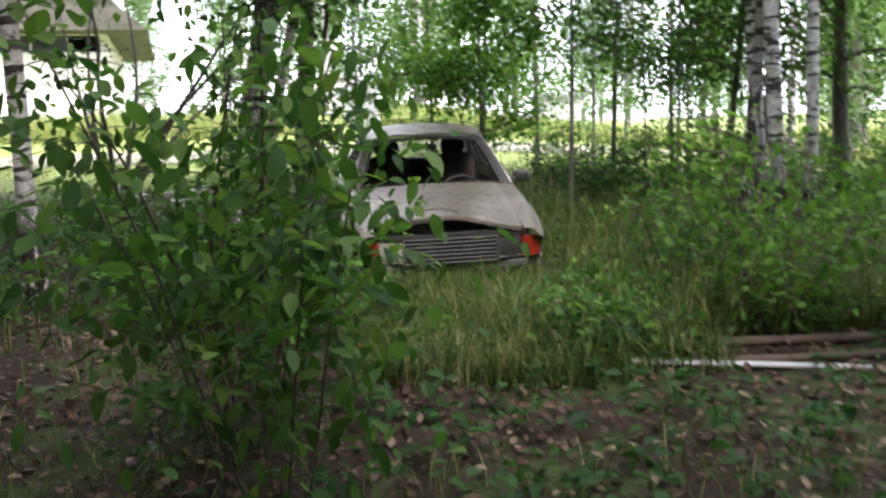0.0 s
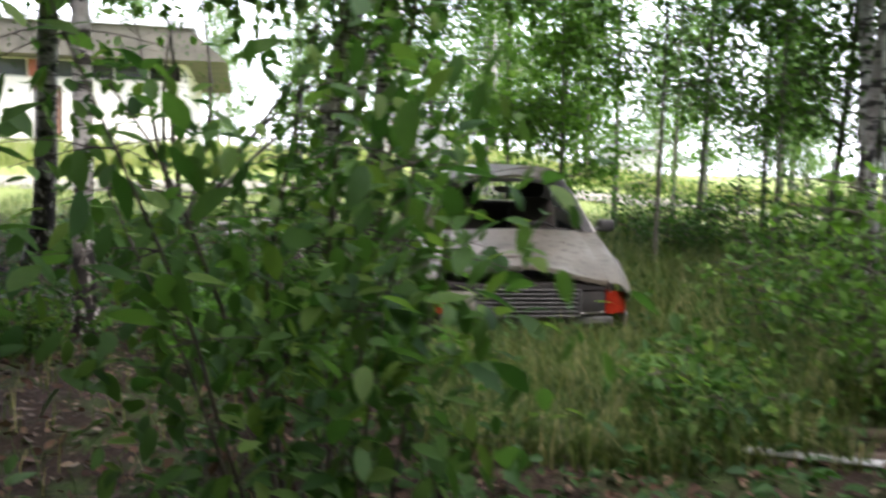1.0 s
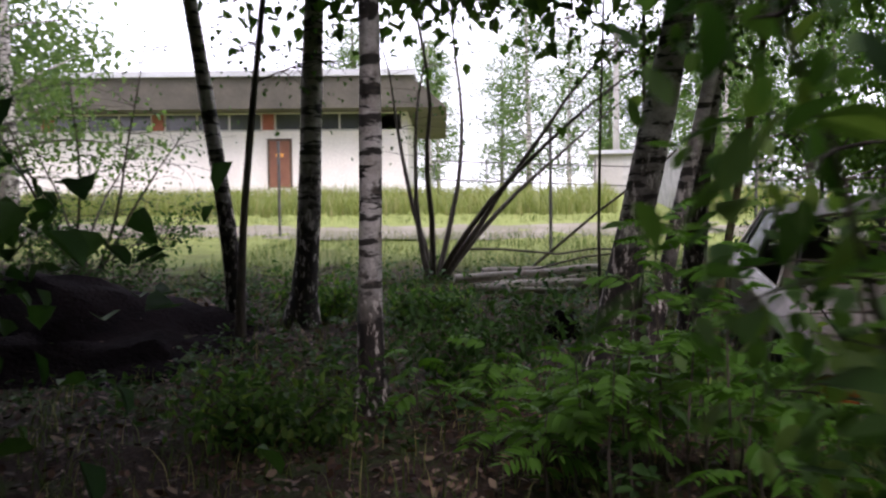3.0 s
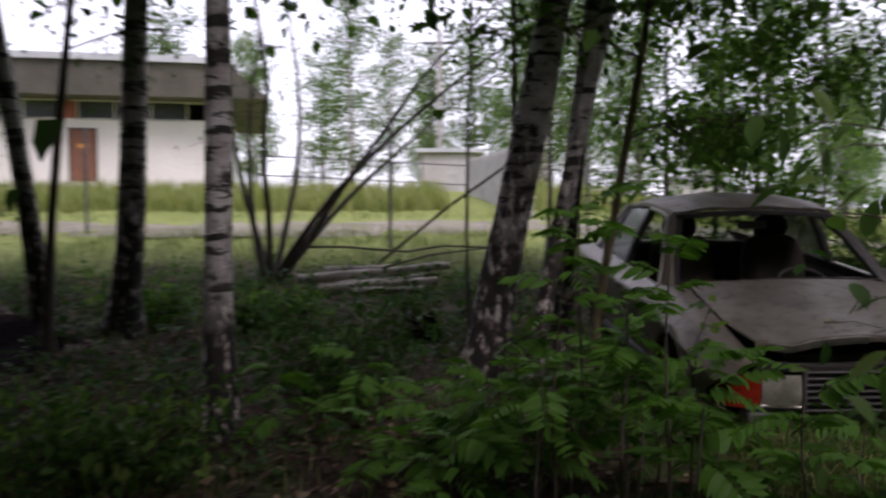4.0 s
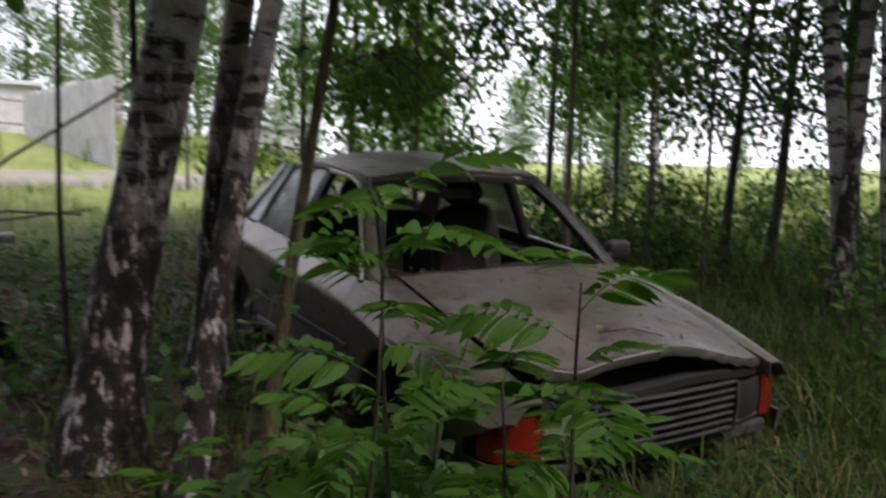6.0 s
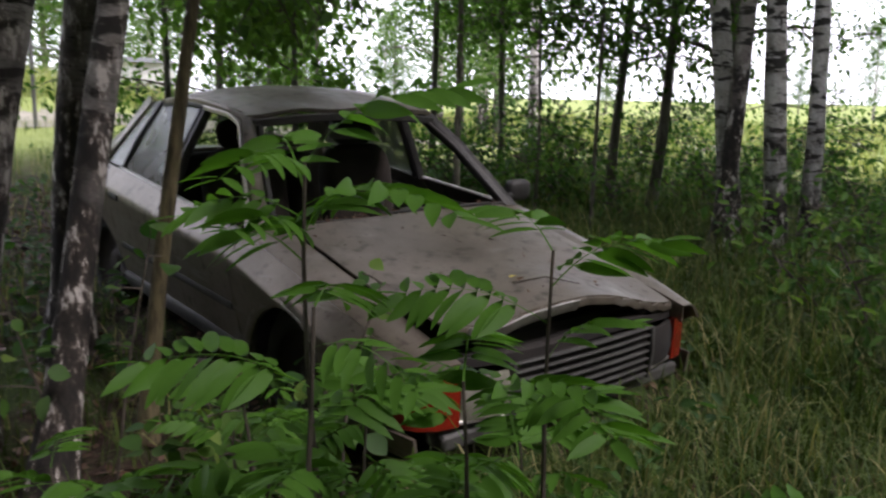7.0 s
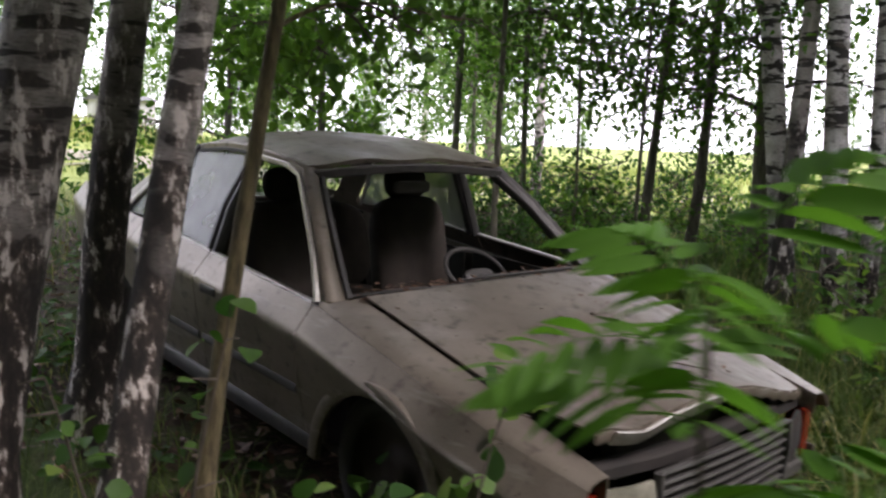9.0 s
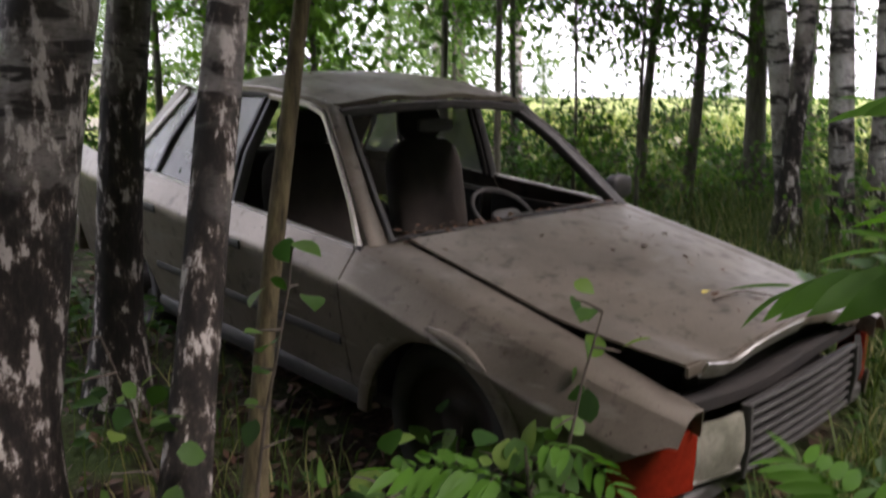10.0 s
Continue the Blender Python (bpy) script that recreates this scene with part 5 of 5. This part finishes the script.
def shed():
    x, y = -2.05, 26.0
    t = thing("shed", x, y, gz(x, y) - 0.1, "small pale concrete shed with a flat slab roof", "shed")
    z = 1.6
    part("wall", Geo().box((0, 0, -0.2), (2.1, 0.2, z)).box((0, 0.2, -0.2), (0.2, 2.6, z)).box((1.9, 0.2, -0.2), (2.1, 2.6, z)).box((0.2, 2.4, -0.2), (1.9, 2.6, z)), CONCRETE, t, smooth=False)
    part("roof", Geo().box((-0.2, -0.25, z), (2.4, 2.85, z + 0.14)), ROOFING, t, smooth=False, bevel=0.01)
    part("door", Geo().box((1.1, -0.04, 0.0), (1.8, 0.0, 1.6)), BOARD_GREY, t, smooth=False)


def board_fence():
    t = thing("board_fence", 0.3, 13.2, gz(0.3, 13.2), "pale grey fence of tall upright boards", "fence")
    n = 48
    for i in range(n):
        u = i / (n - 1)
        x, y = -0.8 * u, 9.2 * u
        z = gz(x + 0.3, y + 13.2) - gz(0.3, 13.2)
        part("board", Geo().box((x - 0.012, y, z - 0.1), (x + 0.012 + 0.01 * (i % 2), y + 0.16, 1.76 + 0.1 * u + 0.02 * math.sin(i * 7.1))), BOARD_GREY, t, smooth=False)
    for h in (0.5, 1.6):
        part("rail", Geo().tube([(0.04, 0, h), (-0.76, 9.2, 0.3 * h + 1.18)], [0.035, 0.035], 4), BOARD_GREY, t)


def poles():
    for i, (x, y, h, r) in enumerate(((-2.78, 8.1, 2.15, 0.03), (-8.5, 10.4, 2.0, 0.03), (0.9, 10.2, 2.0, 0.03), (5.6, 10.0, 2.0, 0.03))):
        t = thing("fence_post", x, y, gz(x, y) - 0.05, "dark steel fence post beside the track", "post", "fence posts")
        part("post", Geo().tube([(0, 0, 0), (0, 0, h)], [r, r], 8), STEEL_DULL, t)
        part("cap", Geo().tube([(0, 0, h), (0, 0, h + 0.03)], [r * 1.3, r * 0.6], 8), STEEL_DULL, t)
    t = thing("concrete_post", 6.85, 38.6, gz(6.85, 38.6) - 0.1, "pale concrete post beyond the meadow", "post")
    part("post", Geo().tube([(0, 0, 0), (0, 0, 1.5), (0, 0, 3.2)], [0.13, 0.12, 0.11], 8), CONCRETE, t)
    t = thing("utility_pole", -0.86, 39.3, gz(-0.86, 39.3) - 0.1, "pale concrete utility pole", "utility pole")
    part("pole", Geo().tube([(0, 0, 0), (0, 0, 9)], [0.2, 0.14], 12), CONCRETE, t)
    part("crossarm", Geo().box((-0.9, -0.06, 8.2), (0.9, 0.06, 8.32)), STEEL_DULL, t, smooth=False)
    t = thing("rail_fence", -8, 25, 0, "far steel rail fence behind the meadow", "fence")
    for i in range(8):
        x = -8 + 2.0 * i
        part("post", Geo().tube([(x + 8, 0, gz(x, 25)), (x + 8, 0, gz(x, 25) + 1.35)], [0.03, 0.03], 6), STEEL_DULL, t)
    for h in (0.6, 1.3):
        part("rail", Geo().tube([(0, 0, gz(-8, 25) + h), (14, 0, gz(6, 25) + h)], [0.025, 0.025], 6), STEEL_DULL, t)
    t = thing("grey_hut", 8.7, 26.0, gz(8.7, 26.0) - 0.1, "small grey hut beyond the meadow", "hut")
    part("wall", Geo().box((-0.8, 0, 0), (0.8, 0.2, 1.6)).box((-0.8, 0.2, 0), (-0.6, 2.2, 1.6)).box((0.6, 0.2, 0), (0.8, 2.2, 1.6)).box((-0.6, 2.0, 0), (0.6, 2.2, 1.6)), BOARD_GREY, t, smooth=False)
    part("roof", Geo().add([(-0.95, -0.2, 1.6), (0.95, -0.2, 1.6), (0.95, 2.4, 1.6), (-0.95, 2.4, 1.6), (-0.95, 1.1, 1.8), (0.95, 1.1, 1.8)], [(3, 2, 1, 0), (0, 1, 5, 4), (2, 3, 4, 5), (0, 4, 3), (1, 2, 5)]), STEEL_DULL, t, smooth=False)


building()
shed()
board_fence()
poles()

# ---- woods in the distance ----
far_a = tree("far_tree", 3.5, 34, 0.2, 12, (0, 0), BARK_GREY, LEAF_FAR, "broad leafy tree in the distance", "distant trees", 501, (1.2, 11), 20, 3.2, 6000, 0.17, 0.05, clump=0.5, aspect=0.8, sides=8)
far_b = tree("far_tree", 6.5, 40, 0.2, 14, (0.02, 0), BARK, LEAF_FAR, "tall leafy tree in the distance", "distant trees", 502, (1.8, 13), 20, 2.6, 5500, 0.16, 0.08, clump=0.45, aspect=0.8, sides=8)
rng = np.random.default_rng(77)
spots = [(-6, 47), (-1, 49), (6, 46), (11, 48), (17, 46), (24, 44), (-13, 50), (31, 42), (36, 50), (-19, 52), (3.5, 31), (8.5, 34), (13, 30), (1.0, 40), (14, 40), (20, 37), (-4, 62), (-10, 68), (-15, 64), (-22, 70), (-1, 70), (5, 62), (28, 50), (-36, 44),
         (-14, 9.5), (-17, 13), (16, 17), (13.5, 13.5), (20, 24), (60, 48), (75, 30), (90, 10), (84, -14), (100, 50)]
for i, (x, y) in enumerate(spots):
    s = rng.uniform(0.75, 1.15) * (0.6 if x > 30 else 1)
    src = far_a if i % 2 else far_b
    copy_thing(src, pose(x, y, gz(x, y) - 0.1, 0, 0, rng.uniform(0, 360)) @ Matrix.Scale(s, 4))
# dense trees added out of view behind and beside the path, to block low sky light
thick = tree("thicket_tree", -7.6, -3.6, 0.13, 10, (0, 0), BARK_GREY, LEAF_DARK, "unseen dense leafy tree added to block sky light", "wood edge trees", 503, (0.6, 9.6), 26, 2.6, 15000, 0.17, 0.06, clump=0.45, aspect=0.8, sides=8)
for i, (x, y) in enumerate(((-8.2, -6.2), (-6.6, -8.4), (-4.6, -11.2), (-1.6, -12.4), (1.6, -12.2), (4.4, -10.6), (6.2, -8.2), (7.0, -5.4), (-10.6, -2.4), (8.6, -3.2), (-9.4, -9.4), (-3, -15), (3, -15), (9.5, -7), (-7.2, -5.2), (-5.4, -7.8), (-9.6, -0.9), (5.2, -5.9), (-12.8, 0.4), (-15.4, 2.2))):
    copy_thing(thick, pose(x, y, gz(x, y) - 0.1, 0, 0, i * 77) @ Matrix.Scale(0.9 + 0.05 * (i % 5), 4))
